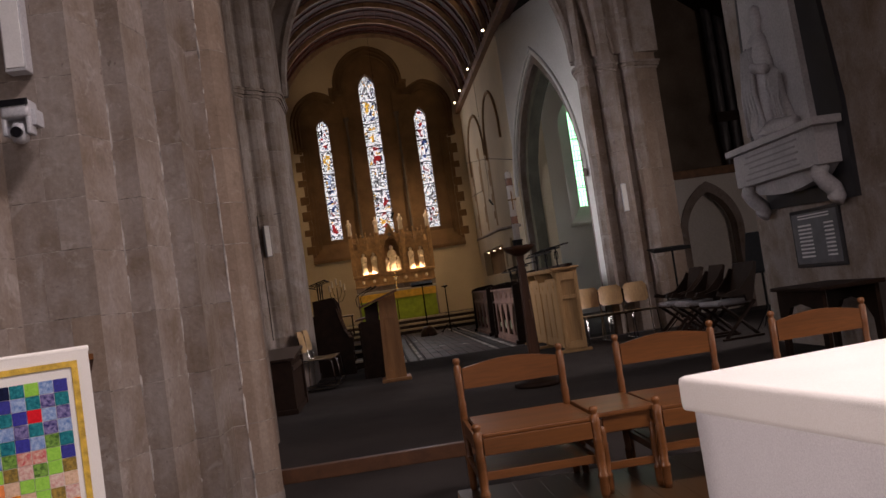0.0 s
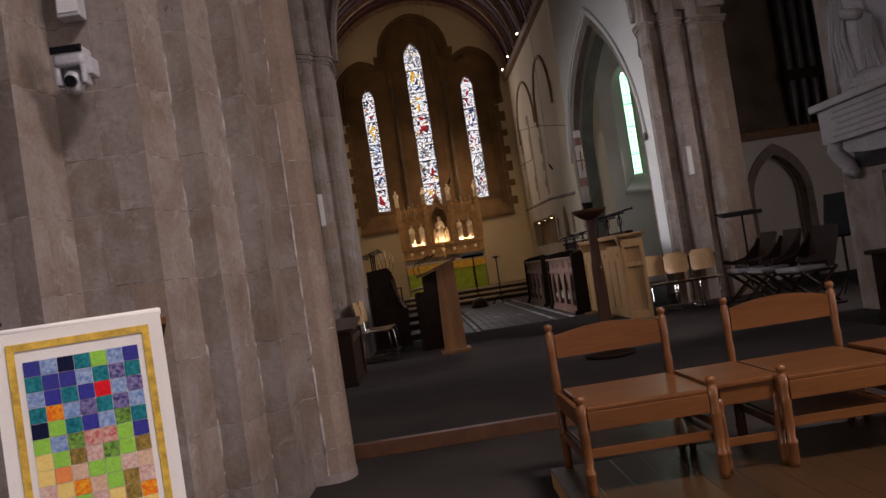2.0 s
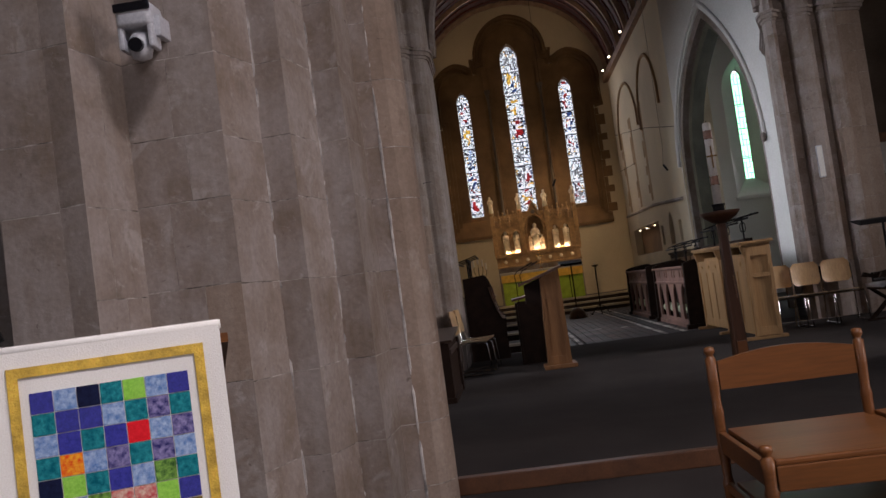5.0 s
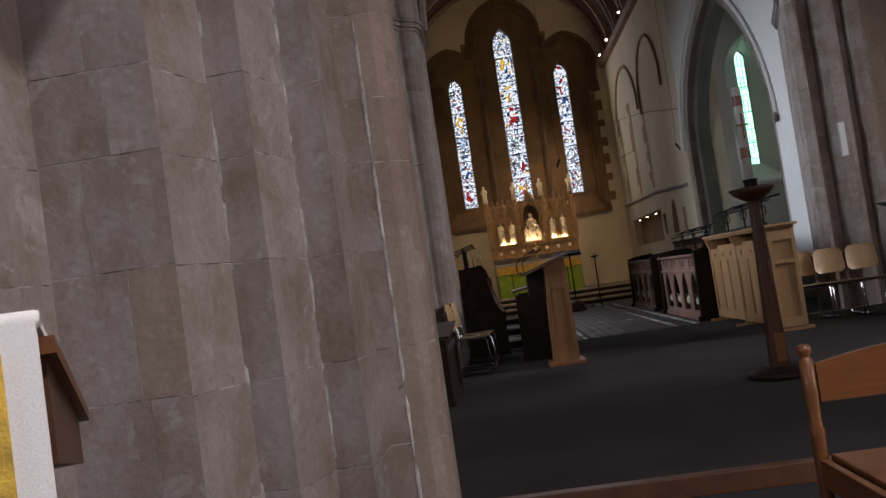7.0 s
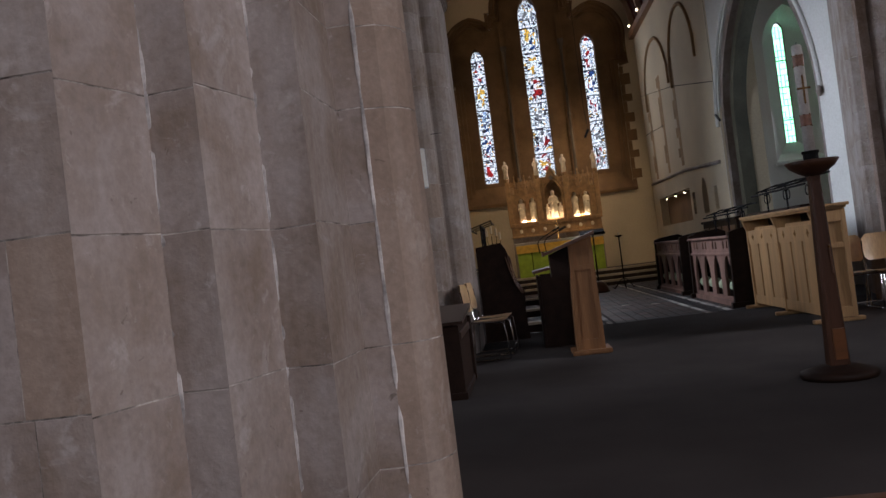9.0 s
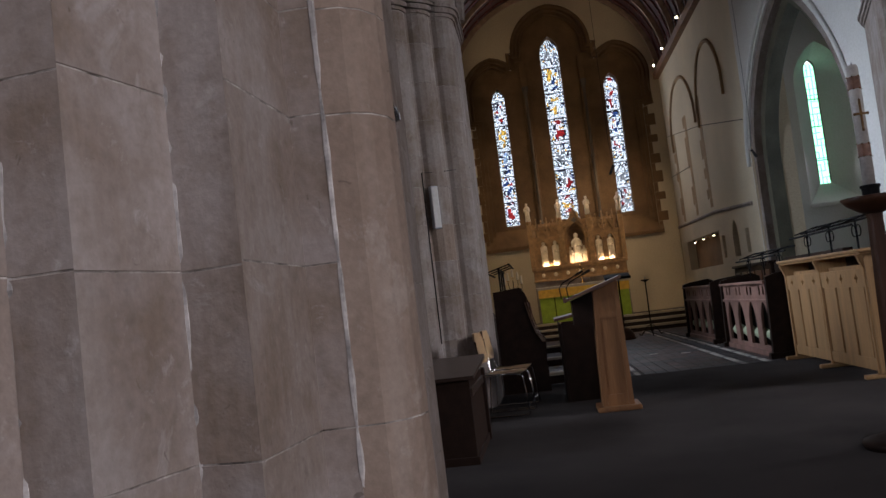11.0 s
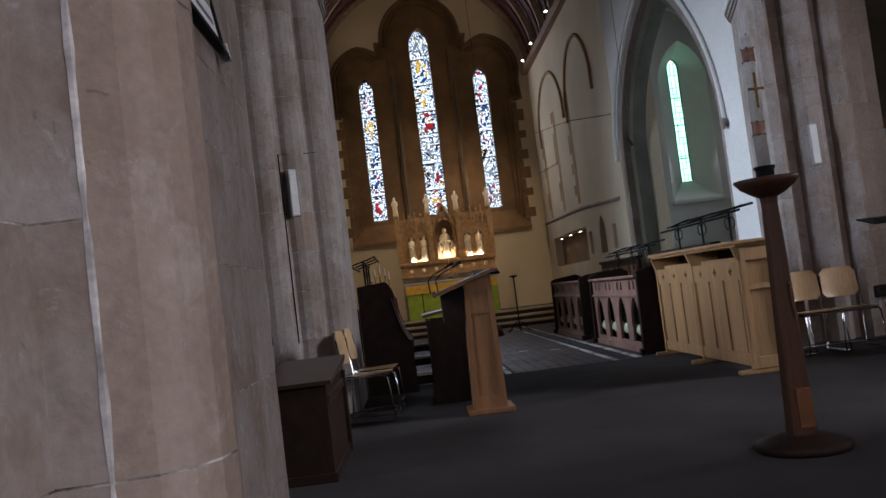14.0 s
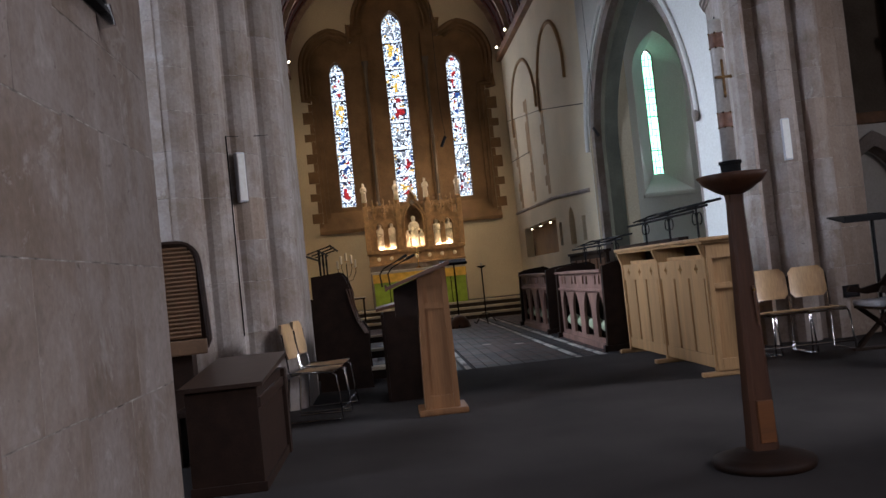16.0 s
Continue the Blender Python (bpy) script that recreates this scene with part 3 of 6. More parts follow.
part("arch_order", ring(inner, inner2, 0.3, SKEW @ Matrix.Translation((0, 0, 0.2))), GREENSTONE, bay, "darker inner stone order of the arch")
part("hood_mould", tube([SKEW @ Vector((u, v, -0.02)) for u, v in lancet(AC, AW + 0.14, ASP + 0.3, ASP, 14, ARISE)[1:-1]], 0.04, 8), WHITE, bay, "whitewashed roll moulding over the arch")
for u in (AC + AW / 2 + 0.07,):
    part("label_stop", lathe([(0.02, -0.10), (0.045, -0.06), (0.06, 0.0), (0.05, 0.05), (0.02, 0.08)], 9, SKEW @ Matrix.Translation((u, ASP + 0.05, -0.05)) @ pose(0, 0, 0, -90, 0, 0)), STONE, bay, "carved stone head stop of the moulding")
part("niche_back", box(SW + 0.22, SW + 0.26, 21.0, 28.8, 1.5, 2.6), STONE_DARK, wall_s, "brown stone back of the niches")
for y0, y1, foot, rise_ in ((24.9, 28.5, 5.62, 1.08), (21.7, 24.5, 5.55, 1.05)):
    line = [(SW - 0.01, y0, foot - 0.45)]
    for i in range(21):
        u = i / 10 - 1
        line.append((SW - 0.01, (y0 + y1) / 2 + u * (y1 - y0) / 2, foot + rise_ * (1 - abs(u) ** 2.2) ** 0.75))
    part("blind_arch", tube(line + [(SW - 0.01, y1, foot - 0.6)], 0.045, 8), TANSTONE, wall_s, "blind arch moulding on the plaster")
part("wire", tube([(SW - 0.012, 29.4, 5.66), (SW - 0.012, 24.5, 5.0), (SW - 0.012, 20.5, 4.3)], 0.009, 5), DARKWOOD, wall_s, "thin dark cable on the plaster")
part("wire", tube([(SW - 0.012, 29.4, 4.45), (SW - 0.012, 26.4, 4.3)], 0.009, 5), DARKWOOD, wall_s)
part("string_course", tube([(SW - 0.01, 29.4, 2.93), (SW - 0.01, 24.2, 2.86), (SW - 0.01, 20.7, 2.68)], 0.045, 6), STONE, wall_s, "stone string course")
for y0, seed in ((28.15, 1), (26.2, 2), (24.3, 3)):
    rnd = random.Random(seed)
    z = 3.0
    while z < 5.5:
        h = rnd.uniform(0.2, 0.3)
        w = rnd.choice((0.28, 0.5))
        part("quoin", box(SW - 0.005, SW + 0.05, y0, y0 + w, z, z + h - 0.006), TANSTONE, wall_s)
        z += h
for y in (25.0, 26.3, 27.6):
    lp = thing("niche_lamp", pose(SW + 0.05, y, 2.38), "small warm spotlight in the lit wall recess", "lamp", "recess lamps")
    part("lamp_body", lathe([(0.03, -0.02), (0.035, 0.04)], 10), BLACK, lp)
    part("bulb", lathe([(0.028, -0.035), (0.03, -0.022)], 10), BULB, lp, "glowing warm bulb")
# the lancet opening is unseen, added to go with the north fill lamp
wall_n = structure(obj("wall_north", panel([(13.75, 0), (30.1, 0), (30.1, 7.6), (13.75, 7.6)], [lancet(17.4, 1.6, 2.6, 4.6, 8, 0.9)], 0.8, Matrix.Translation((-3.2, 0, 0)) @ SIDE), PLASTER), "cream plastered chancel wall", "wall")
part("blind_arch", tube([(-2.39, y, z) for y, z in lancet(26.3, 3.2, 4.6, 5.7, 10, 0.6)], 0.05, 8), STONE, wall_n, "blind arch moulding on the plaster")
part("string_course", tube([(-2.39, 29.4, 2.93), (-2.39, 21, 2.7)], 0.045, 6), STONE, wall_n, "stone string course")
for sx, x in ((1, SW - 0.06), (-1, -2.34)):
    structure(obj("trim", box(x - 0.09, x + 0.09, 14.6, YE, 7.46, 7.66, 0.015), BROWNWOOD), "brown timber wall plate under the roof", "trim")

# wagon roof: boards and ribs in one mesh each
structure(obj("ceiling", ring([(AX + 3.4 * math.cos(a), 7.55 + 3.3 * math.sin(a)) for a in [math.pi * i / 28 for i in range(29)]],
                              [(AX + 3.2 * math.cos(a), 7.55 + 3.1 * math.sin(a)) for a in [math.pi * i / 28 for i in range(29)]], 15.6, Matrix.Translation((0, 14.4, 0)) @ EAST), REDWOOD), "dark red boarded wagon roof of the chancel", "ceiling")
def bow(r, n=28):
    return [(AX + r * math.cos(a), 7.55 + (r - 0.1) * math.sin(a)) for a in [math.pi * i / n for i in range(n + 1)]]


bm = bmesh.new()
for k in range(10):
    y = 15.3 + 1.55 * k
    o_, i_ = bow(3.2), bow(3.06)
    rows = [[bm.verts.new((u, w, v)) for u, v in line] for line, w in ((o_, y), (i_, y), (i_, y + 0.075), (o_, y + 0.075))]
    for i in range(len(o_) - 1):
        for q in range(4):
            bm.faces.new((rows[q][i], rows[q][i + 1], rows[(q + 1) % 4][i + 1], rows[(q + 1) % 4][i]))
structure(obj("ceiling_ribs", bm, RIBWOOD), "pale edged timber ribs under the wagon roof", "ceiling")
bm = bmesh.new()
for k in range(28):
    y = 14.9 + 0.52 * k
    add_tube(bm, [(u, y, v) for u, v in bow(3.175)], 0.03, 5)
for i in range(1, 18):
    a = math.pi * i / 18
    add_tube(bm, [(AX + 3.17 * math.cos(a), 14.6, 7.55 + 3.07 * math.sin(a)), (AX + 3.17 * math.cos(a), 29.4, 7.55 + 3.07 * math.sin(a))], 0.016, 5)
structure(obj("ceiling_battens", bm, BATTEN), "dark red battens over the roof boards", "ceiling")
for x, y in ((SW - 0.2, 28.9), (SW - 0.2, 27.2), (SW - 0.2, 24.6), (SW - 0.2, 21.0), (-2.2, 28.6), (-2.2, 25.6)):
    sp_ = thing("spotlight", pose(x, y, 7.72), "small lit spotlight on the timber wall plate", "spotlight", "chancel spotlights")
    part("bracket", box(-0.02, 0.02, -0.02, 0.02, -0.06, 0.02), BLACK, sp_)
    part("lamp_body", tube([(0, 0.05, 0.05), (0, -0.09, 0.0)], 0.055, 10), BLACK, sp_)
    part("lens", tube([(0, -0.092, -0.001), (0, -0.1, -0.004)], 0.032, 10), BULB, sp_, "glowing warm lens")
spot("reredos_spot", (SW - 0.3, 27.1, 7.6), (AX, 29.2, 2.9), 520, 44)
spot("altar_spot", (-2.1, 25.5, 7.6), (AX, 28.9, 1.4), 430, 40)
spot("sanctuary_spot", (SW - 0.3, 24.5, 7.6), (-0.4, 29.2, 2.0), 480, 75)
spot("gable_spot", (SW - 0.25, 26.6, 7.8), (0.4, 29.5, 9.2), 30, 90)
spot("gable_spot", (-2.15, 26.6, 7.8), (1.2, 29.5, 9.2), 30, 90)
spot("roof_spot", (SW - 0.25, 20.8, 7.8), (-1.0, 23.5, 10.0), 60, 120)

# side chapel and transept behind the arches
structure(obj("chapel_wall", box(7.5, 7.9, 16.85, 24.2, 0, 6.3), WHITE), "white south wall of the side chapel", "wall")
GX, GW = 6.47, 0.27
reveal, glazed = lancet(GX, 1.15, 2.72, 5.45, 10, 0.95), lancet(GX, GW, 3.2, 5.92, 10, 0.95)
wall_c = structure(obj("chapel_east_wall", panel([(4.6, 0), (7.5, 0), (7.5, 6.28), (4.6, 8.5)], [reveal], 0.05, Matrix.Translation((0, 23.6, 0)) @ EAST), WHITE), "white chapel end wall with a deeply splayed lancet", "wall")
bm = bmesh.new()
ra, rb = ([bm.verts.new((u, y_, v)) for u, v in line] for line, y_ in ((reveal, 23.61), (glazed, 24.2)))
for i in range(len(ra)):
    bm.faces.new((ra[i], ra[(i + 1) % len(ra)], rb[(i + 1) % len(rb)], rb[i]))
part("window_splay", bm, WHITE, wall_c, "white splayed reveal of the lancet")
part("window_sill", box(GX - 0.62, GX + 0.62, 23.52, 23.6, 2.62, 2.70, 0.015), WHITE, wall_c, "white stone sill")
wn = structure(obj("window_4", ring(glazed, lancet(GX, GW - 0.03, 3.22, 5.92, 10, 0.95), 0.06, Matrix.Translation((0, 24.2, 0)) @ EAST), STONE), "narrow lancet of pale green leaded glass", "window")
g = leaded("green_glass", GX, GW, 3.2, 5.92, 9, [GREENGLASS] * 8, 0.15, 0.95, False)
g.location = (0, 24.24, 0)
g.parent = wn
g.visible_shadow = False
tagged(g, "pale green leaded panes", kind="stuff")
for zz in (3.75, 4.55, 5.2):
    part("saddle_bar", box(GX - GW / 2, GX + GW / 2, 24.225, 24.235, zz - 0.012, zz + 0.012), BLACK, wn)
structure(obj("backdrop_south", box(5.4, 7.6, 25.2, 25.3, 1.5, 8), SKYGLOW_S), "bright overcast sky beyond the chapel window", "backdrop")
structure(obj("chapel_ceiling", prism([(4.6, 8.54), (7.9, 6.0), (7.9, 6.12), (4.6, 8.68)], 15.4, 24.2, EAST), DARKWOOD), "dark timber lean-to chapel roof", "ceiling")
wall_d = structure(obj("transept_wall", panel([(5.6, 0), (10, 0), (10, 2.86), (5.6, 2.86)], [lancet(6.95, 1.05, 0.1, 1.75, 10, 0.85)], 0.4, Matrix.Translation((0, 16.4, 0)) @ EAST), WHITE), "white transept wall with a pointed doorway", "wall")
part("door_surround", ring(lancet(6.95, 1.3, 0.1, 1.75, 10, 0.85), lancet(6.95, 1.02, 0.1, 1.75, 10, 0.85), 0.3, Matrix.Translation((0, 16.36, 0)) @ EAST), STONE, wall_d, "stone surround of the pointed doorway")
part("door_back", box(6.2, 7.7, 16.75, 16.82, 0, 2.8), WHITE, wall_d, "white infill of the blocked doorway")
part("beam", box(5.5, 10, 16.3, 16.85, 2.86, 3.02, 0.01), BROWNWOOD, wall_d, "brown timber beam on the wall")
# stone walls round the organ, with the loft's shade put into their colour
structure(obj("organ_loft_wall", box(5.4, 10, 17.4, 17.6, 3, 9), DARKSTONE), "stone wall of the organ loft, coloured dark for shade", "wall")
structure(obj("organ_case", box(5.62, 9.58, 16.75, 16.84, 3.02, 8.8, 0.01), DARKSTONE), "brown stone wall above the doorway, coloured dark for shade", "wall")
org = thing("organ_pipes", pose(7.58, 16.55, 3.02), "row of dull grey organ pipes in shadow", "organ")
for i in range(5):
    r = 0.10 - 0.006 * i
    part("pipe", lathe([(0.03, 0), (r, 0.5), (r, 4.6 - 0.25 * abs(i - 2)), (r * 0.92, 4.6 - 0.25 * abs(i - 2))], 12, Matrix.Translation((i * 0.23, 0, 0))), PIPE, org)
part("case_rail", box(-0.16, 1.16, -0.14, -0.06, 0.9, 1.1, 0.01), DARKWOOD, org, "dark wooden case rail")

# piers
pier_plan = [(-1.86, 4.84), (-1.43, 4.83), (-1.34, 5.13), (-1.195, 5.11), (-1.125, 5.42), (-0.975, 5.39), (-0.955, 5.81), (-0.865, 5.81)]
pier_plan += [(-0.848 + 0.148 * math.sin(a), 5.99 - 0.18 * math.cos(a)) for a in [math.pi * i / 8 for i in range(1, 9)]]
pier_plan += [(-0.95, 6.22), (-0.95, 7.1), (-0.95, 8.0), (-2.0, 8.0), (-3.2, 8.0), (-3.2, 5.0), (-2.36, 5.0), (-2.31, 4.52), (-2.05, 4.52), (-1.93, 4.5)]
N0 = len(pier_plan)
pier_n = structure(obj("pier_north", prism(offset(pier_plan, 0.001), 0, 9), MORTAR_PALE), "weathered limestone pier with stepped mouldings", "pier")
masonry(pier_n, pier_plan, [(0, 1), (1, 2), (2, 3), (3, 4), (4, 5), (5, 7), (7, 16), (16, 17), (17, 18), (18, 19), (N0 - 1, N0), (N0 - 2, N0 - 1), (N0 - 3, N0 - 2), (N0 - 4, N0 - 3), (N0 - 5, N0 - 4), (N0 - 6, N0 - 5)], 0, 4.6, 0.3, 0.42, 5, (6,),
        [0.0, 0.26, 0.62, 1.03, 1.46, 1.85, 2.14, 2.52, 2.86, 3.22, 3.6, 4.05, 4.6])
for k, (px_, py_) in enumerate(((-1.336, 5.136), (-1.122, 5.426), (-0.864, 5.814), (-1.868, 4.846))):
    mortar_bead(pier_n, px_, py_, 0.05, 4.5, 0.0085, k, MORTAR_WHITE if px_ > -1.8 else MORTAR)
part("pier_base", prism(offset(pier_plan[:17] + [(-0.93, 6.40), (-1.5, 6.40), (-1.86, 5.5)], -0.004), LOW, 0.11), STONE, pier_n, "worn moulded foot of the pier")


ne_plan = [(-2.3, 12.55), (-2.0, 12.55)]
for k in range(4):                       # four shallow shafts on the diagonal
    for f, d in ((0.04, 0.0), (0.16, 0.035), (0.38, 0.062), (0.62, 0.062), (0.84, 0.035), (0.96, 0.0)):
        q = (k + f) / 4
        ne_plan.append((-2.0 + 1.0 * q + 0.7 * d, 12.55 + 1.0 * q - 0.7 * d))
ne_plan += [(-1.0, 13.58), (-1.0, 14.5), (-2.4, 14.5), (-3.2, 14.5), (-3.2, 12.55)]
pier_ne = structure(obj("pier_north_east", prism(offset(ne_plan, 0.001), 0, 9), MORTAR_PALE), "limestone chancel arch pier with stepped shafts", "pier")
masonry(pier_ne, ne_plan, [(0, 1), (1, 7), (7, 13), (13, 19), (19, 26), (26, 27)], 0.15, 6.6, 0.32, 0.5, 11)
se_plan = [(5.60, 16.7), (4.88, 16.7), (4.80, 16.55), (4.42, 15.2), (4.15, 14.5), (4.14, 14.30), (4.21, 14.22), (4.28, 14.28), (4.32, 14.43), (4.47, 14.43), (4.51, 14.30), (4.58, 14.24), (4.72, 14.24), (4.80, 14.30),
           (4.83, 14.40), (4.92, 14.40), (4.95, 14.30), (5.00, 14.25), (5.11, 14.25), (5.17, 14.30), (5.58, 14.42), (5.60, 15.4)]
pier_se = structure(obj("pier_south_east", prism(offset(se_plan, 0.001), 0, 9), MORTAR_PALE), "limestone chancel arch pier with clustered shafts", "pier")
masonry(pier_se, se_plan, [(1, 3), (3, 4), (4, 8), (8, 9), (9, 14), (14, 15), (15, 19), (19, 20), (20, 21)], 0.15, 6.6, 0.32, 0.5, 13, (7, 8))
for nm, pier, plan, zc in (("capital", pier_ne, ne_plan[:28], 4.72), ("capital", pier_se, se_plan, 4.72)):
    for i, (d, h) in enumerate(((-0.02, 0.04), (-0.05, 0.06), (-0.075, 0.04))):
        zc0 = zc + (0, 0.04, 0.10)[i]
        part(nm, prism(offset(plan, d), zc0, zc0 + h), STONE, pier, "moulded stone capital band")
pier_s = structure(obj("pier_south", prism([(4.84, 6.2), (4.84, 9.9), (5.9, 9.9), (5.9, 6.2)], 0, 9), STONE), "plain limestone pier carrying memorials", "pier")

# unseen walls and ceilings added to close the place, dark to keep bounce light low
structure(obj("wall_west", panel([(-8, 0), (10, 0), (10, 9), (-8, 9)], [lancet(0.5, 3.2, 3.0, 6.2, 8, 1.0)], 0.4, Matrix.Translation((0, -9.4, 0)) @ EAST), DARKSTONE), "unseen closing west wall, coloured dark against bounce light", "wall")
structure(obj("wall_aisle_south", panel([(-9, 0), (30, 0), (30, 9), (-9, 9)], [lancet(2.5, 2.5, 1.4, 4.0, 8, 1.0), lancet(10.5, 2.1, 2.8, 5.2, 8, 1.0)], 0.4, Matrix.Translation((9.6, 0, 0)) @ SIDE), DARKSTONE), "unseen closing aisle wall, coloured dark against bounce light", "wall")
structure(obj("wall_aisle_north", panel([(-9, 0), (17.6, 0), (17.6, 9), (-9, 9)], [lancet(8.9, 2.6, 3.0, 5.4, 8, 1.0), lancet(-1.5, 1.8, 1.4, 3.2, 8, 1.0)], 0.4, Matrix.Translation((-8.4, 0, 0)) @ SIDE), DARKSTONE), "unseen closing north wall, coloured dark against bounce light", "wall")
structure(obj("wall_transept_north", box(-8, -3.2, 14.2, 14.6, 0, 9), DARKSTONE), "unseen closing transept wall, coloured dark against bounce light", "wall")
structure(obj("nave_ceiling", box(-8.4, 10, -9.4, 14.6, 9, 9.2), DARKWOOD), "dark timber nave ceiling", "ceiling")
structure(obj("transept_ceiling", box(4.6, 10, 14.6, 18, 8.9, 9.1), DARKWOOD), "dark timber transept ceiling", "ceiling")
CX, CW = 1.58, 5.14
arch_c = [lancet(CX, CW + d, 5.0, 5.02, 14, 0.68) for d in (1.3, 0.7, 0.0)]
gable = structure(obj("chancel_gable", panel([(-3.3, 5.0), (-3.3, 11), (5.62, 11), (5.62, 5.0)] + arch_c[0][1:-1][::-1], [], 0.5, Matrix.Translation((0, 14.3, 0)) @ EAST), STONE), "stone wall over the chancel arch", "wall")
part("arch_order", ring(arch_c[0][1:-1], arch_c[1][1:-1], 0.46, Matrix.Translation((0, 14.34, 0)) @ EAST), STONE, gable, "outer stone order of the chancel arch")
part("arch_order", ring(arch_c[1][1:-1], arch_c[2][1:-1], 0.36, Matrix.Translation((0, 14.44, 0)) @ EAST), STONE, gable, "inner stone order of the chancel arch")
for line, y_, r in ((arch_c[0], 14.32, 0.07), (arch_c[1], 14.36, 0.08), (arch_c[2], 14.5, 0.09)):
    part("arch_roll", tube([(u, y_, v) for u, v in line[1:-1]], r, 8), STONE, gable, "roll moulding of the chancel arch")

# sanctuary steps
for i, (y, z, mt) in enumerate(((26.9, 0.30, MARBLE), (27.35, 0.45, MARBLE), (27.8, 0.60, CARPET))):
    structure(obj("step", box(-2.38, 3.88, y, YE, DAIS - 0.01 if i == 0 else z - 0.15, z, 0.01), STEPDARK), "stone step up to the altar", "step")
    structure(obj("step_edge", box(-2.37, 3.87, y - 0.012, y + 0.25, z - 0.055, z + 0.004, 0.006), PLASTER_STONE), "pale marble nosing on the altar step", "step")

# ---- things: the nave ----
plat = structure(obj("platform", box(0.44, 4.3, -2.0, 4.92, LOW - 0.02, DAIS - 0.006, 0.004), OAK), "low wooden platform under the nave altar", "platform")
for i in range(24):
    x0 = 0.44 + i * 0.16
    part("plank", box(x0 + 0.0004, x0 + 0.1596, -1.99, 4.915, DAIS - 0.02, DAIS, 0.002), FLOORWOOD, plat)


def turned(h, r, knob=True):
    prof = [(r * 0.8, 0), (r, 0.03), (r, h * 0.22), (r * 1.12, h * 0.23), (r * 1.12, h * 0.25), (r * 0.82, h * 0.28), (r, h * 0.42), (r, h * 0.62), (r * 1.1, h * 0.64), (r * 0.85, h * 0.68), (r, h * 0.8), (r, h - 0.05)]
    if knob:
        prof += [(r * 0.7, h - 0.045), (r * 0.7, h - 0.035), (r * 1.05, h - 0.022), (r * 0.9, h - 0.005), (r * 0.4, h)]
    return prof


def church_chair():
    c = thing("church_chair", pose(0, 0, 0), "orange beech church chair with turned posts and a bookshelf", "chair", "nave chairs")
    for sx in (-0.285, 0.285):
        part("leg", lathe(turned(0.77, 0.021), 12, pose(sx, 0.32, 0)), PINE, c, smooth=True)
        part("leg", lathe(turned(0.475, 0.023), 12, pose(sx, -0.33, 0)), PINE, c, smooth=True)
        part("side_rail", box(sx - 0.012, sx + 0.012, -0.31, 0.3, 0.325, 0.41, 0.004), PINE, c)
        part("stretcher", box(sx - 0.01, sx + 0.01, -0.31, 0.3, 0.16, 0.20, 0.004), PINE, c)
    part("seat", box(-0.262, 0.262, -0.34, 0.31, 0.398, 0.422, 0.008), PINE, c)
    part("front_rail", box(-0.262, 0.262, -0.345, -0.32, 0.31, 0.398, 0.004), PINE, c)
    part("back_rail", box(-0.262, 0.262, 0.31, 0.33, 0.33, 0.398, 0.004), PINE, c)
    n = 12
    top = [(-0.262 + 0.524 * i / n, 0.705 + 0.035 * math.sin(math.pi * i / n)) for i in range(n + 1)]
    part("backrest", prism([(-0.262, 0.585), (0.262, 0.585)] + top[::-1], 0.308, 0.33, EAST), PINE, c)
    part("bookshelf", box(-0.262, 0.262, -0.29, 0.28, 0.185, 0.202, 0.003), PINE, c)
    part("shelf_lip", box(-0.262, 0.262, -0.308, -0.288, 0.178, 0.222, 0.003), PINE, c)
    return c


first = church_chair()
first.matrix_world = pose(0.845, 4.555, DAIS) @ Matrix.Diagonal((1.08, 1, 1, 1))
for x in (1.785, 2.77):
    copy_thing(first, pose(x, 4.555, DAIS, 0, 0, -1 if x < 2 else 1) @ Matrix.Diagonal((0.95, 1, 1, 1)))


def side_stool():
    c = thing("side_table", pose(0, 0, 0), "small orange beech side table linking the chairs", "table", "side tables")
    for sx in (-0.135, 0.135):
        for sy in (-0.27, 0.27):
            part("leg", lathe(turned(0.40, 0.021, False), 12, pose(sx, sy, 0)), PINE, c, smooth=True)
    part("tabletop", box(-0.165, 0.165, -0.30, 0.30, 0.40, 0.425, 0.007), PINE, c)
    part("apron", box(-0.13, 0.13, -0.285, -0.265, 0.315, 0.40, 0.004), PINE, c)
    part("apron", box(-0.13, 0.13, 0.265, 0.285, 0.315, 0.40, 0.004), PINE, c)
    part("stretcher", box(-0.13, 0.13, -0.28, -0.26, 0.12, 0.16, 0.004), PINE, c)
    part("stretcher", box(-0.145, -0.125, -0.26, 0.26, 0.2, 0.235, 0.004), PINE, c)
    return c


st = side_stool()
st.matrix_world = pose(1.335, 4.57, DAIS)
copy_thing(st, pose(2.29, 4.57, DAIS))


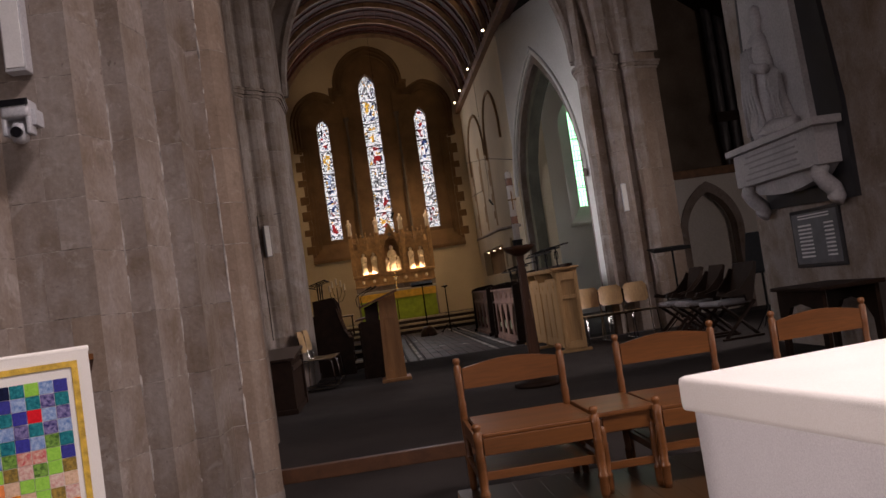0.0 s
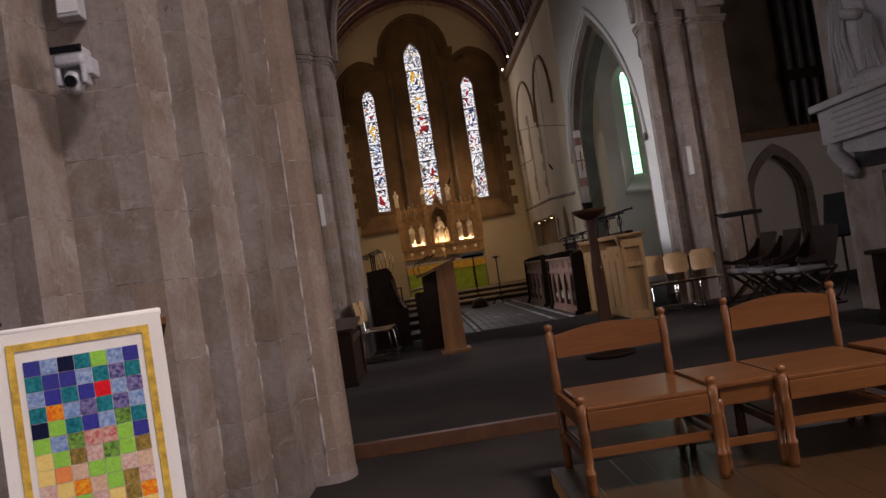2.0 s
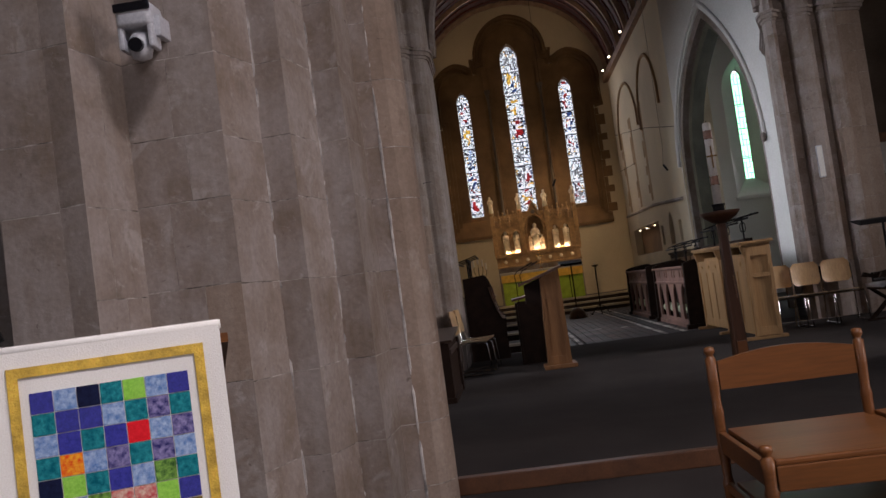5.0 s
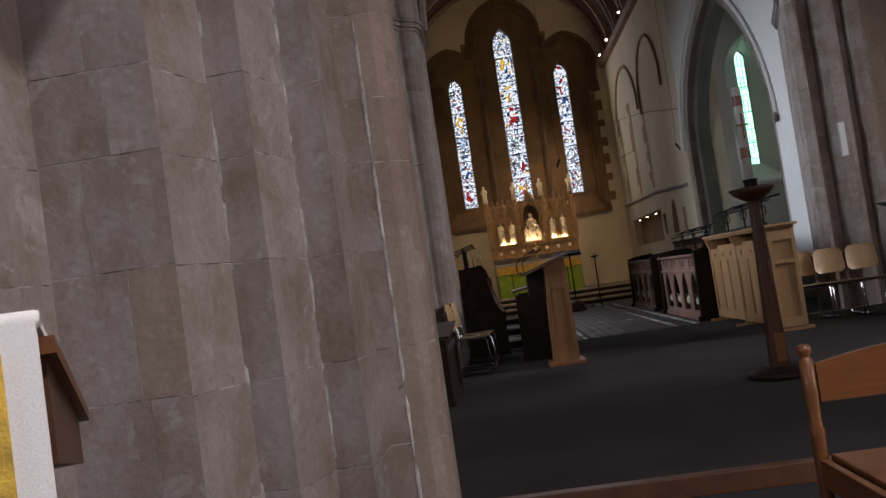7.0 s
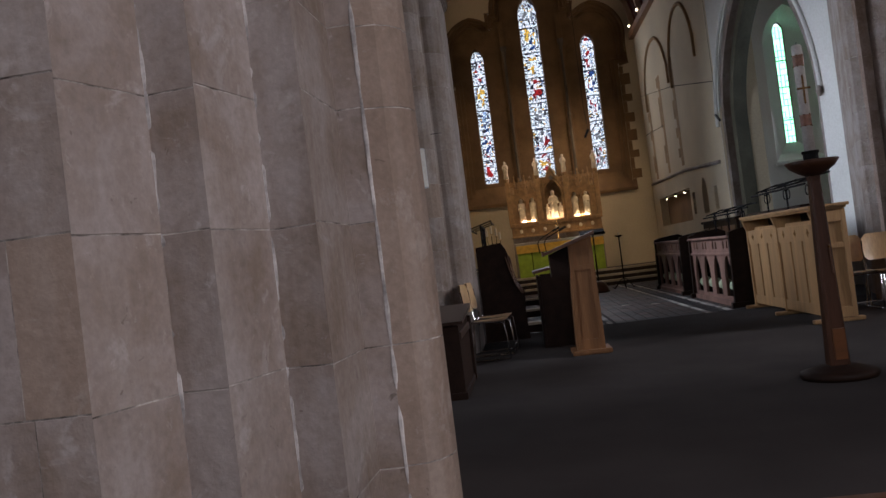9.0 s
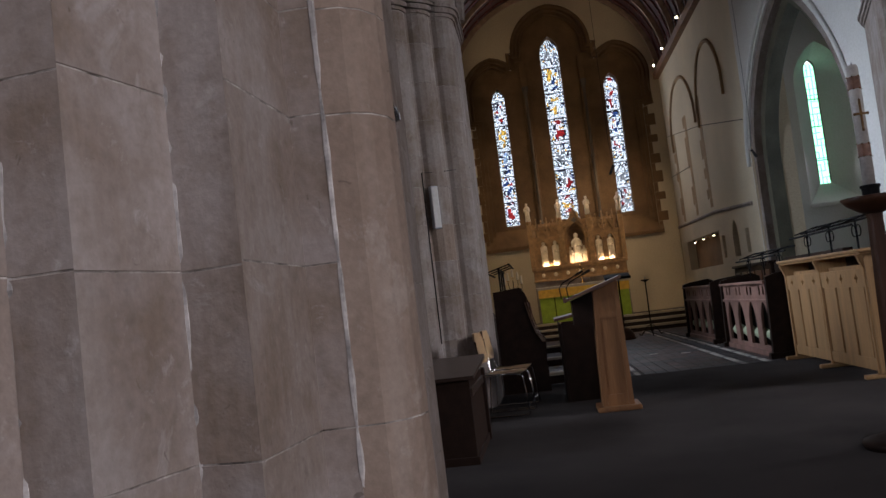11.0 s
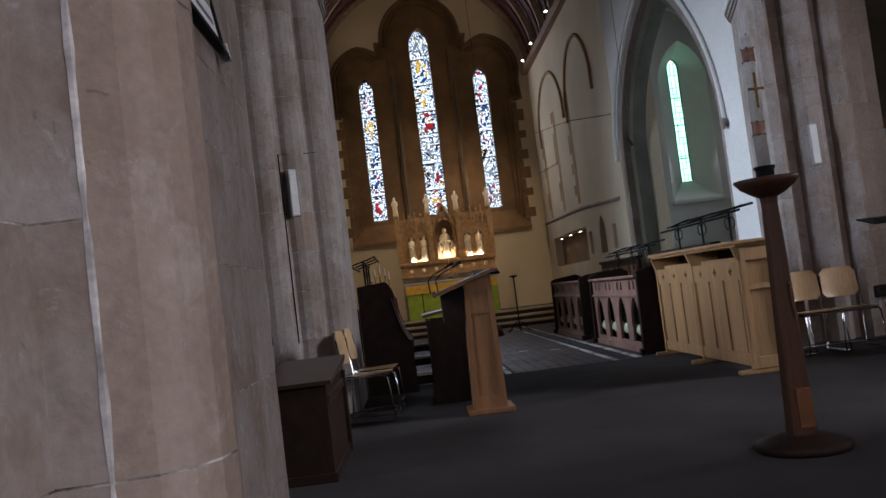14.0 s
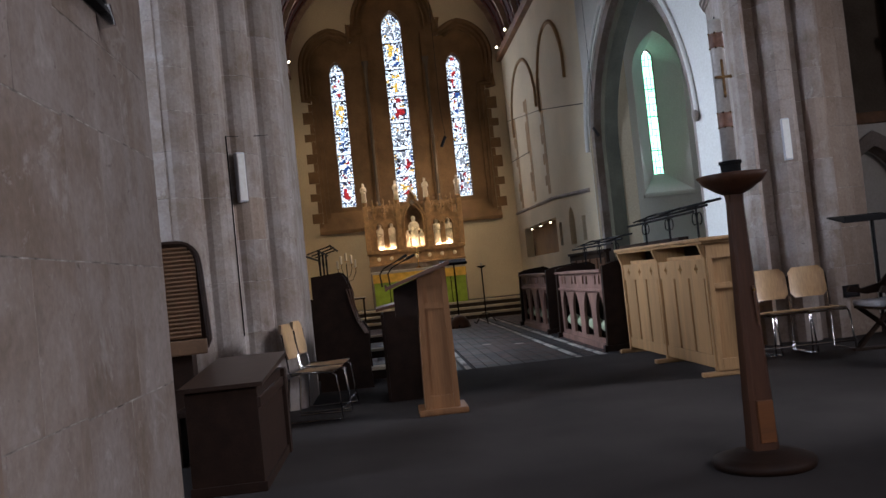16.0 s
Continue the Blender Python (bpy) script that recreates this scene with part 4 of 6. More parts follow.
def nave_altar():
    a = thing("nave_altar", pose(1.05, 0.62, DAIS, 0, 0, 11) @ Matrix.Diagonal((1, 1, 1.05, 1)), "nave altar draped in thick white linen", "altar")
    part("underframe", box(0.05, 2.2, 0.05, 1.15, 0, 0.8), OAK, a, "wooden frame under the cloth")
    bm = bmesh.new()
    n, per = 60, []
    w, d = 2.26, 1.2
    for i in range(n):
        u = i / n * 4
        k, f = int(u), u - int(u)
        p = [(f * w, 0), (w, f * d), (w - f * w, d), (0, d - f * d)][k]
        nrm = [(0, -1), (1, 0), (0, 1), (-1, 0)][k]
        per.append((p, nrm, i))
    rows = []
    for z, s in ((0.02, 1.0), (0.3, 0.8), (0.6, 0.35), (0.78, 0.05), (0.815, -0.4)):
        rows.append([bm.verts.new((p[0] + q[0] * 0.012 * s * math.sin(i * 1.9), p[1] + q[1] * 0.012 * s * math.sin(i * 1.9), z)) for p, q, i in per])
    for a_, b_ in zip(rows, rows[1:]):
        for i in range(n):
            bm.faces.new((a_[i], a_[(i + 1) % n], b_[(i + 1) % n], b_[i]))
    bm.faces.new(rows[-1])
    part("frontal", bm, CLOTH_COOL, a, "white linen frontal falling to the floor", smooth=True)
    bm = box(-0.022, w + 0.022, -0.022, d + 0.022, 0.775, 0.852, 0.014)
    part("fair_linen", bm, CLOTH, a, "thick white fair linen over the top", smooth=True)
    return a


nave_altar()

# quilted fall on its lectern
LQ = pose(-1.18, 3.013, LOW - 0.012, 0, 0, 23)
lc = thing("lectern", LQ, "dark brown wooden lectern standing by the pier", "lectern")
part("desk_box", prism([(0.02, 1.08), (0.02, 1.215), (0.36, 1.10), (0.36, 1.03)], -0.25, 0.25, Matrix(((0, 0, 1, 0), (1, 0, 0, 0), (0, 1, 0, 0), (0, 0, 0, 1)))), MIDWOOD, lc)
part("desk_board", prism([(0.0, 1.218), (0.0, 1.24), (0.38, 1.115), (0.38, 1.095)], -0.265, 0.265, Matrix(((0, 0, 1, 0), (1, 0, 0, 0), (0, 1, 0, 0), (0, 0, 0, 1)))), PINE, lc, "sloping reading board")
part("post", box(-0.09, 0.09, 0.1, 0.26, 0.05, 1.08, 0.01), MIDWOOD, lc)
part("foot", box(-0.24, 0.24, 0.02, 0.4, 0.012, 0.06, 0.012), MIDWOOD, lc)
fin = thing("microphone", LQ @ pose(-0.25, 0.03, 1.235), "small black microphone clipped to the lectern", "microphone")
part("capsule", lathe([(0.008, 0), (0.008, 0.03), (0.018, 0.04), (0.022, 0.06), (0.014, 0.075)], 10), BLACK, fin)
part("windshield", lathe([(0.012, -0.03), (0.016, 0.0), (0.012, 0.03)], 10, pose(0.01, 0, 0.055, 0, 70, 0)), BLACK, fin)
ql = thing("quilted_fall", LQ, "patchwork quilt fall in blues and greens, white and gold border", "quilt")
QW, QT, QB = 0.247, 1.262, 0.42
bm = bmesh.new()
nx, nz = 12, 16
def qy(x, z):
    return -0.014 + 0.006 * math.sin(x * 22 + z * 5) * (1 - (z - QB) / (QT - QB)) - 0.02 * (1 - (z - QB) / (QT - QB))
for s in (0, 0.008):
    grid = [[bm.verts.new((-QW + 2 * QW * i / nx, qy(-QW + 2 * QW * i / nx, QB + (QT - QB) * j / nz) + s, QB + (QT - QB) * j / nz)) for i in range(nx + 1)] for j in range(nz + 1)]
    for j in range(nz):
        for i in range(nx):
            bm.faces.new((grid[j][i], grid[j][i + 1], grid[j + 1][i + 1], grid[j + 1][i]))
part("backing", bm, CLOTH, ql, "white cotton ground of the quilt", smooth=True)
part("top_fold", tube([(-QW - 0.004, -0.004, QT), (QW + 0.004, -0.004, QT)], 0.011, 10), CLOTH, ql, "folded white top edge", smooth=True)
part("overlap", prism([(-0.005, QT + 0.012), (0.2, QT - 0.05), (0.2, QT - 0.062), (-0.005, QT)], -QW, QW, Matrix(((0, 0, 1, 0), (1, 0, 0, 0), (0, 1, 0, 0), (0, 0, 0, 1)))), CLOTH, ql, "white cloth lying over the desk")


def strip(x0, x1, z0, z1, d):
    bm = bmesh.new()
    n = max(2, int(max(x1 - x0, z1 - z0) / 0.05))
    m_ = 2
    if x1 - x0 > z1 - z0:
        m_, n = n, 2
    g = [[bm.verts.new((x0 + (x1 - x0) * i / m_, qy(x0 + (x1 - x0) * i / m_, z0 + (z1 - z0) * j / n) - d, z0 + (z1 - z0) * j / n)) for i in range(m_ + 1)] for j in range(n + 1)]
    for j in range(n):
        for i in range(m_):
            bm.faces.new((g[j][i], g[j][i + 1], g[j + 1][i + 1], g[j + 1][i]))
    r = bmesh.ops.extrude_face_region(bm, geom=bm.faces[:])
    bmesh.ops.translate(bm, verts=[v for v in r["geom"] if isinstance(v, bmesh.types.BMVert)], vec=(0, d - 0.001, 0))
    return bm


for x0, x1, z0, z1 in ((-0.206, 0.206, 1.203, 1.225), (-0.206, -0.184, 0.44, 1.203), (0.184, 0.206, 0.44, 1.203)):
    part("braid", strip(x0, x1, z0, z1, 0.004), GOLDBRAID, ql, "gold braid border")
rows_q = ("NLKTGLN", "TNNLTPT", "LBTBRLP", "TOLPTPL", "KGTBLDT", "GLDMMGN", "YGEWDGE", "YFCGGWC", "WYOCGEW", "FCGWYEO", "EGWFCGY", "WCEGYFW", "GYWECGF")
PAT = {}
for key, c1, c2 in (("N", (0.035, 0.04, 0.22), (0.05, 0.05, 0.3)), ("L", (0.10, 0.20, 0.45), (0.35, 0.45, 0.62)), ("K", (0.006, 0.008, 0.03), (0.01, 0.015, 0.05)), ("T", (0.0, 0.10, 0.14), (0.02, 0.24, 0.27)),
                    ("G", (0.22, 0.52, 0.06), (0.30, 0.60, 0.09)), ("P", (0.02, 0.02, 0.12), (0.25, 0.22, 0.42)), ("B", (0.03, 0.035, 0.24), (0.05, 0.05, 0.32)), ("R", (0.62, 0.012, 0.02), (0.7, 0.02, 0.03)),
                    ("O", (0.75, 0.06, 0.01), (0.85, 0.45, 0.03)), ("D", (0.03, 0.09, 0.02), (0.22, 0.42, 0.08)), ("M", (0.65, 0.48, 0.38), (0.45, 0.05, 0.06)), ("Y", (0.75, 0.55, 0.16), (0.8, 0.62, 0.22)),
                    ("E", (0.42, 0.28, 0.06), (0.10, 0.08, 0.03)), ("W", (0.7, 0.58, 0.5), (0.5, 0.25, 0.22)), ("F", (0.75, 0.22, 0.07), (0.8, 0.3, 0.1)), ("C", (0.55, 0.36, 0.24), (0.7, 0.5, 0.36))):
    PAT[key] = mat("print_" + key.lower(), c2, 0.9, 90, 0.1, 0.1, 260, stain=c1, spec=0.1)
PW = 0.0475
for r_, row in enumerate(rows_q):
    for c_, key in enumerate(row):
        x0 = -3.5 * PW + c_ * PW
        z1 = 1.168 - r_ * PW
        part("patch", strip(x0 + 0.0009, x0 + PW - 0.0009, z1 - PW + 0.0009, z1 - 0.0009, 0.0016), PAT[key], ql)

# fittings on the north pier
cc = thing("security_camera", pose(-1.66, 4.60, 2.44), "white dome security camera with black lens on the pier", "camera")
part("bracket", box(-0.075, -0.045, 0.0, 0.26, 0.16, 0.20, 0.004), PLASTIC, cc)
part("wall_arm", box(-0.03, 0.03, 0.085, 0.236, 0.15, 0.20, 0.004), PLASTIC, cc)
part("housing", box(-0.075, 0.075, -0.06, 0.09, 0.13, 0.235, 0.02), PLASTIC, cc, smooth=True)
part("sensor_bar", box(-0.078, 0.078, -0.068, -0.055, 0.195, 0.232, 0.004), BLACKLENS, cc, "black sensor window")
part("yoke", box(-0.075, -0.052, -0.05, 0.04, 0.04, 0.14, 0.01), PLASTIC, cc)
part("yoke", box(0.052, 0.075, -0.05, 0.04, 0.04, 0.14, 0.01), PLASTIC, cc)
part("ball", lathe([(0.012, 0.0), (0.04, 0.012), (0.05, 0.05), (0.046, 0.09), (0.03, 0.12)], 16), PLASTIC, cc, smooth=True)
part("lens", tube([(0, -0.03, 0.055), (0, -0.062, 0.053)], 0.03, 14), BLACKLENS, cc, "round black lens")
part("side_mount", box(0.072, 0.10, -0.02, 0.09, 0.09, 0.18, 0.006), PLASTIC, cc)
wb = thing("loudspeaker", pose(-1.69, 4.72, 2.88), "white slim loudspeaker box high on the pier", "loudspeaker")
part("cabinet", box(-0.06, 0.06, 0, 0.1, 0, 0.5, 0.008), PLASTIC, wb)
part("grille", box(-0.05, 0.05, -0.006, 0.001, 0.02, 0.48, 0.002), PAPER, wb)


def column_speaker(m):
    s_ = thing("loudspeaker", m, "slim white column loudspeaker fixed to the pier", "loudspeaker", "column loudspeakers")
    part("cabinet", box(-0.045, 0.045, -0.07, 0.0, 0, 0.48, 0.012), PLASTIC, s_)
    part("grille", box(-0.036, 0.036, -0.075, -0.069, 0.015, 0.465, 0.002), WHITE, s_)
    part("bracket", box(-0.02, 0.02, 0, 0.06, 0.2, 0.26), BLACK, s_)
    return s_


column_speaker(pose(-1.43, 13.05, 2.22, 0, 0, 30))
column_speaker(pose(4.60, 14.235, 2.24, 0, 0, -12))
cb = thing("cable", pose(0, 0, 0), "thin black cable clipped to the pier and wall", "cable")
part("run", tube([(-1.512, 12.975, 0.95), (-1.512, 12.975, 2.86), (-1.30, 13.19, 2.88), (-1.06, 13.43, 2.92), (-1.01, 13.55, 2.94)], 0.006, 6), BLACK, cb)
nb = thing("notice_board", pose(-0.945, 6.88, 2.24, 0, -9, 0), "framed white notice hung high on the pier", "notice board")
part("sheet", box(0.0, 0.02, 0.02, 0.6, 0.02, 0.8), PAPER, nb)
for y0, y1, z0, z1 in ((0, 0.62, 0, 0.025), (0, 0.025, 0.025, 0.8), (0.595, 0.62, 0.025, 0.8)):
    part("frame", box(0, 0.03, y0, y1, z0, z1, 0.003), BLACK, nb)
for i in range(14):
    part("text_line", box(0.0195, 0.0215, 0.07, 0.55 - 0.06 * ((i * 5) % 3), 0.08 + i * 0.05, 0.1 + i * 0.05), BRONZE, nb)
part("hook", box(0, 0.045, 0.585, 0.60, -0.05, 0.02, 0.003), CHROME, nb)

# ---- the crossing ----
cs = thing("paschal_candle_stand", pose(1.755, 9.2, DAIS), "tall tapered wooden candle stand on a round foot", "candle stand")
part("foot", lathe([(0.255, 0), (0.265, 0.02), (0.26, 0.045), (0.2, 0.06), (0.13, 0.085), (0.1, 0.09)], 36), DARKWOOD, cs, smooth=True)
bm = bmesh.new()
vs = [[bm.verts.new((sx * w, sy * w, z)) for sx, sy in ((-1, -0.7), (-0.7, -1), (0.7, -1), (1, -0.7), (1, 0.7), (0.7, 1), (-0.7, 1), (-1, 0.7))] for w, z in ((0.070, 0.085), (0.066, 0.2), (0.050, 0.9), (0.038, 1.4), (0.044, 1.46))]
for a, b in zip(vs, vs[1:]):
    for i in range(8):
        bm.faces.new((a[i], a[(i + 1) % 8], b[(i + 1) % 8], b[i]))
bm.faces.new(vs[0])
bm.faces.new(vs[-1])
part("shaft", bm, STANDWOOD, cs, "tapered chamfered oak shaft")
part("plate", box(-0.034, 0.05, -0.076, -0.06, 0.13, 0.35, 0.003), PINE, cs, "paler wooden plate low on the shaft")
part("peg", tube([(0.022, -0.052, 0.925), (0.022, -0.075, 0.93)], 0.006, 8), BRASS, cs)
part("taper_holder", tube([(0.03, -0.062, 0.74), (0.022, -0.06, 0.95)], 0.006, 8), MIDWOOD, cs, "thin wooden taper holder")
part("bowl", lathe([(0.05, 1.44), (0.09, 1.46), (0.15, 1.50), (0.185, 1.545), (0.178, 1.55), (0.14, 1.515), (0.05, 1.49)], 32), STANDWOOD, cs, smooth=True)
part("socket", lathe([(0.05, 1.49), (0.052, 1.60), (0.06, 1.605), (0.06, 1.62), (0.04, 1.62)], 16), BLACK, cs, "black metal candle socket")
cd = thing("paschal_candle", pose(1.755, 9.2, DAIS + 1.60), "thick cream candle with brown bands and a gilt cross", "candle")
part("wax", lathe([(0.037, 0.02), (0.037, 0.77), (0.03, 0.785), (0.008, 0.79)], 20), WAX, cd, smooth=True)
part("wick", tube([(0, 0, 0.785), (0.003, 0, 0.805)], 0.003, 6), BLACK, cd)
for z in (0.20, 0.63):
    bd = part("band", lathe([(0.0375, z), (0.039, z + 0.005), (0.039, z + 0.075), (0.0375, z + 0.08)], 20), COPPERY, cd, "copper brown transfer band")
    for k in range(6):
        a = k * math.pi / 3
        for dz in (0, 0.08):
            part("stud", lathe([(0.002, -0.006), (0.006, 0), (0.002, 0.006)], 6, pose(0.039 * math.cos(a), 0.039 * math.sin(a), z + dz)), BRASS, bd)
xr_ = part("cross", box(-0.007, 0.007, -0.043, -0.036, 0.37, 0.55, 0.002), DARKGILT, cd, "dull gilt cross")
part("cross_arm", box(-0.037, 0.037, -0.044, -0.035, 0.46, 0.475, 0.002), DARKGILT, xr_)
for dx, dz in ((-0.04, 0.467), (0.04, 0.467), (0, 0.555), (0, 0.365)):
    part("cross_tip", lathe([(0.002, -0.01), (0.010, 0), (0.002, 0.01)], 8, pose(dx, -0.04, dz)), DARKGILT, xr_)

for x, y, z, a in ((0.52, 12.54, 2.55, 30), (2.12, 13.18, 2.61, -35)):
    hm = thing("hanging_microphone", pose(x, y, z), "small black microphone hanging on a thin wire", "microphone", "hanging microphones")
    part("capsule", tube([(-0.045 * math.sin(radians(a)), 0, -0.045), (0.045 * math.sin(radians(a)), 0, 0.045)], 0.014, 8), BLACK, hm)
    part("wire", tube([(0.045 * math.sin(radians(a)), 0, 0.045), (0.0, 0, 0.3), (0, 0, 6.42)], 0.0022, 5), BLACK, hm)

lt = thing("oak_lectern", pose(0.0, 12.0, DAIS), "pale oak lectern with a panelled pillar and sloped desk", "lectern")
XZ = Matrix(((1, 0, 0, 0), (0, 0, 1, 0), (0, 1, 0, 0), (0, 0, 0, 1)))
part("foot", box(0.04, 0.46, 0.02, 0.46, 0, 0.05, 0.012), LECTERNOAK, lt)
pl = part("pillar", prism([(0.095, 0.05), (0.395, 0.05), (0.38, 1.255), (0.13, 1.175)], 0.09, 0.38, XZ), LECTERNOAK, lt)
for prof in ([(0.095, 0.05), (0.145, 0.05), (0.172, 1.185), (0.13, 1.172)], [(0.345, 0.05), (0.395, 0.05), (0.38, 1.252), (0.336, 1.238)], [(0.146, 0.05), (0.344, 0.05), (0.343, 0.16), (0.148, 0.16)],
             [(0.172, 1.10), (0.335, 1.10), (0.335, 1.236), (0.172, 1.186)], [(0.168, 0.90), (0.336, 0.90), (0.336, 0.95), (0.169, 0.95)]):
    part("frame_member", prism(prof, 0.078, 0.089, XZ), LECTERNOAK, pl)
part("shelf_box", prism([(-0.08, 0.86), (0.11, 0.86), (0.128, 1.172), (-0.08, 1.10)], 0.12, 0.42, XZ), DARKWOOD, lt, "dark book box under the desk")
db_ = part("desk_board", prism([(-0.135, 1.095), (-0.135, 1.125), (0.415, 1.302), (0.415, 1.268)], 0.0, 0.48, XZ), MIDWOOD, lt, "sloping brown reading board")
part("lip", box(-0.15, -0.132, 0.0, 0.48, 1.09, 1.145, 0.004), MIDWOOD, db_)
mc = thing("gooseneck_microphone", pose(-0.17, 12.2, DAIS + 1.14), "pair of black gooseneck microphones on the lectern", "microphone")
for dx in (0.0, 0.07):
    part("gooseneck", tube([(dx, 0, -0.01), (dx - 0.01, 0, 0.10), (dx + 0.03, 0, 0.15), (dx + 0.16, 0, 0.21)], 0.006, 8), BLACK, mc)
    part("head", tube([(dx + 0.16, 0, 0.21), (dx + 0.24, 0, 0.245)], 0.013, 10), BLACK, mc)

# choir frontal of pale oak
cf = thing("choir_frontal", pose(2.8, 12.41, DAIS), "pale oak choir frontal with pierced crosses", "choir desk")
L2, Hh = 2.79, 1.28
part("back_board", box(0.10, 0.13, 0.02, L2 - 0.02, 0.06, 1.12), OAK, cf)
part("top_shelf", box(-0.07, 0.36, -0.06, L2 + 0.05, Hh - 0.035, Hh, 0.01), OAK, cf)
part("top_mould", box(-0.045, 0.33, -0.035, L2 + 0.03, Hh - 0.06, Hh - 0.035, 0.008), OAK, cf)
part("shelf", box(0.0, 0.32, 0.02, L2 - 0.02, 1.06, 1.08), OAK, cf)
# dark board in place of oak, standing in for shade inside the shelf
part("recess_back", box(0.3, 0.32, 0.02, L2 - 0.02, 1.08, Hh - 0.06), DARKWOOD, cf, "back of the book shelf, coloured dark for shade")
for y0 in (0.0, L2 / 2 - 0.03, L2 - 0.06):
    part("upright", box(-0.012, 0.33, y0 + 0.008, y0 + 0.052, 0.03, Hh - 0.06, 0.006), OAK, cf)
    part("bracket", prism([(-0.012, Hh - 0.2), (-0.06, Hh - 0.06), (-0.012, Hh - 0.06)], y0 + 0.005, y0 + 0.055, Matrix(((1, 0, 0, 0), (0, 0, 1, 0), (0, 1, 0, 0), (0, 0, 0, 1)))), OAK, cf)
    part("foot", box(-0.14, 0.40, y0 - 0.01, y0 + 0.07, 0, 0.045, 0.012), OAK, cf)
for s in (0, 1):
    ya, yb = (0.06, L2 / 2 - 0.03) if s == 0 else (L2 / 2 + 0.03, L2 - 0.06)
    part("bottom_rail", box(0.0, 0.10, ya, yb, 0.07, 0.19, 0.004), OAK, cf)
    w = (yb - ya)
    cross = []
    for k in range(3):
        c, zc = ya + w * (k + 0.5) / 3, 0.99
        q, h = 0.013, 0.045
        cross.append([(c - q, zc - h), (c + q, zc - h), (c + q, zc - q), (c + h, zc - q), (c + h, zc + q), (c + q, zc + q), (c + q, zc + h), (c - q, zc + h), (c - q, zc + q), (c - h, zc + q), (c - h, zc - q), (c - q, zc - q)])
    part("pierced_rail", panel([(ya, 0.90), (yb, 0.90), (yb, 1.06), (ya, 1.06)], cross, 0.05, SIDE), OAK, cf, "top rail pierced with small crosses")
    part("dark_backing", box(0.055, 0.06, ya, yb, 0.90, 1.06), DARKWOOD, cf)
    for k in range(4):
        yk = ya + (w - 0.05) * k / 3
        # muntins coloured darker than the panels to carry the grooves' shade
        part("muntin", box(0.034, 0.05, yk + 0.002, yk + 0.048, 0.19, 0.90), LECTERNOAK, cf)
    for k in range(3):
        yk = ya + (w - 0.05) * k / 3 + 0.05
        part("panel", box(0.002, 0.05, yk + 0.001, yk + (w - 0.05) / 3 - 0.051, 0.19, 0.90, 0.004), OAK, cf)
for x0, x1, z0, z1 in ((0.0, 0.05, 0.05, 1.2), (0.27, 0.32, 0.05, 1.2), (0.05, 0.27, 0.05, 0.16), (0.05, 0.27, 1.08, 1.2), (0.05, 0.27, 0.80, 0.85)):
    part("end_frame", box(x0, x1, -0.02, 0.0, z0, z1, 0.004), OAK, cf)


def music_rail(m, length):
    r = thing("book_rail", m, "black iron book rail with scrolled brackets", "book rail", "iron book rails")
    for x, z in ((0, 0.26), (0.14, 0.31), (0.28, 0.36)):
        part("bar", tube([(x, 0, z), (x, length, z)], 0.013, 8), BLACK, r)
    for k in range(3):
        y = length * (0.12 + 0.38 * k)
        part("post", tube([(0.13, y, 0), (0.13, y, 0.335)], 0.012, 8), BLACK, r)
        part("cross_bar", tube([(-0.01, y, 0.29), (0.28, y, 0.37)], 0.009, 8), BLACK, r)
        for sg in (-1, 1):
            part("scroll", tube([(0.13, y + sg * (0.10 - 0.06 * math.cos(t_)) - sg * 0.03, 0.2 + 0.06 * math.sin(t_)) for t_ in [0.5 * i for i in range(11)]], 0.007, 6), BLACK, r)
    return r


music_rail(pose(2.86, 12.75, DAIS + Hh), 2.2)
music_rail(pose(2.90, 15.9, DAIS + 1.12), 2.4)

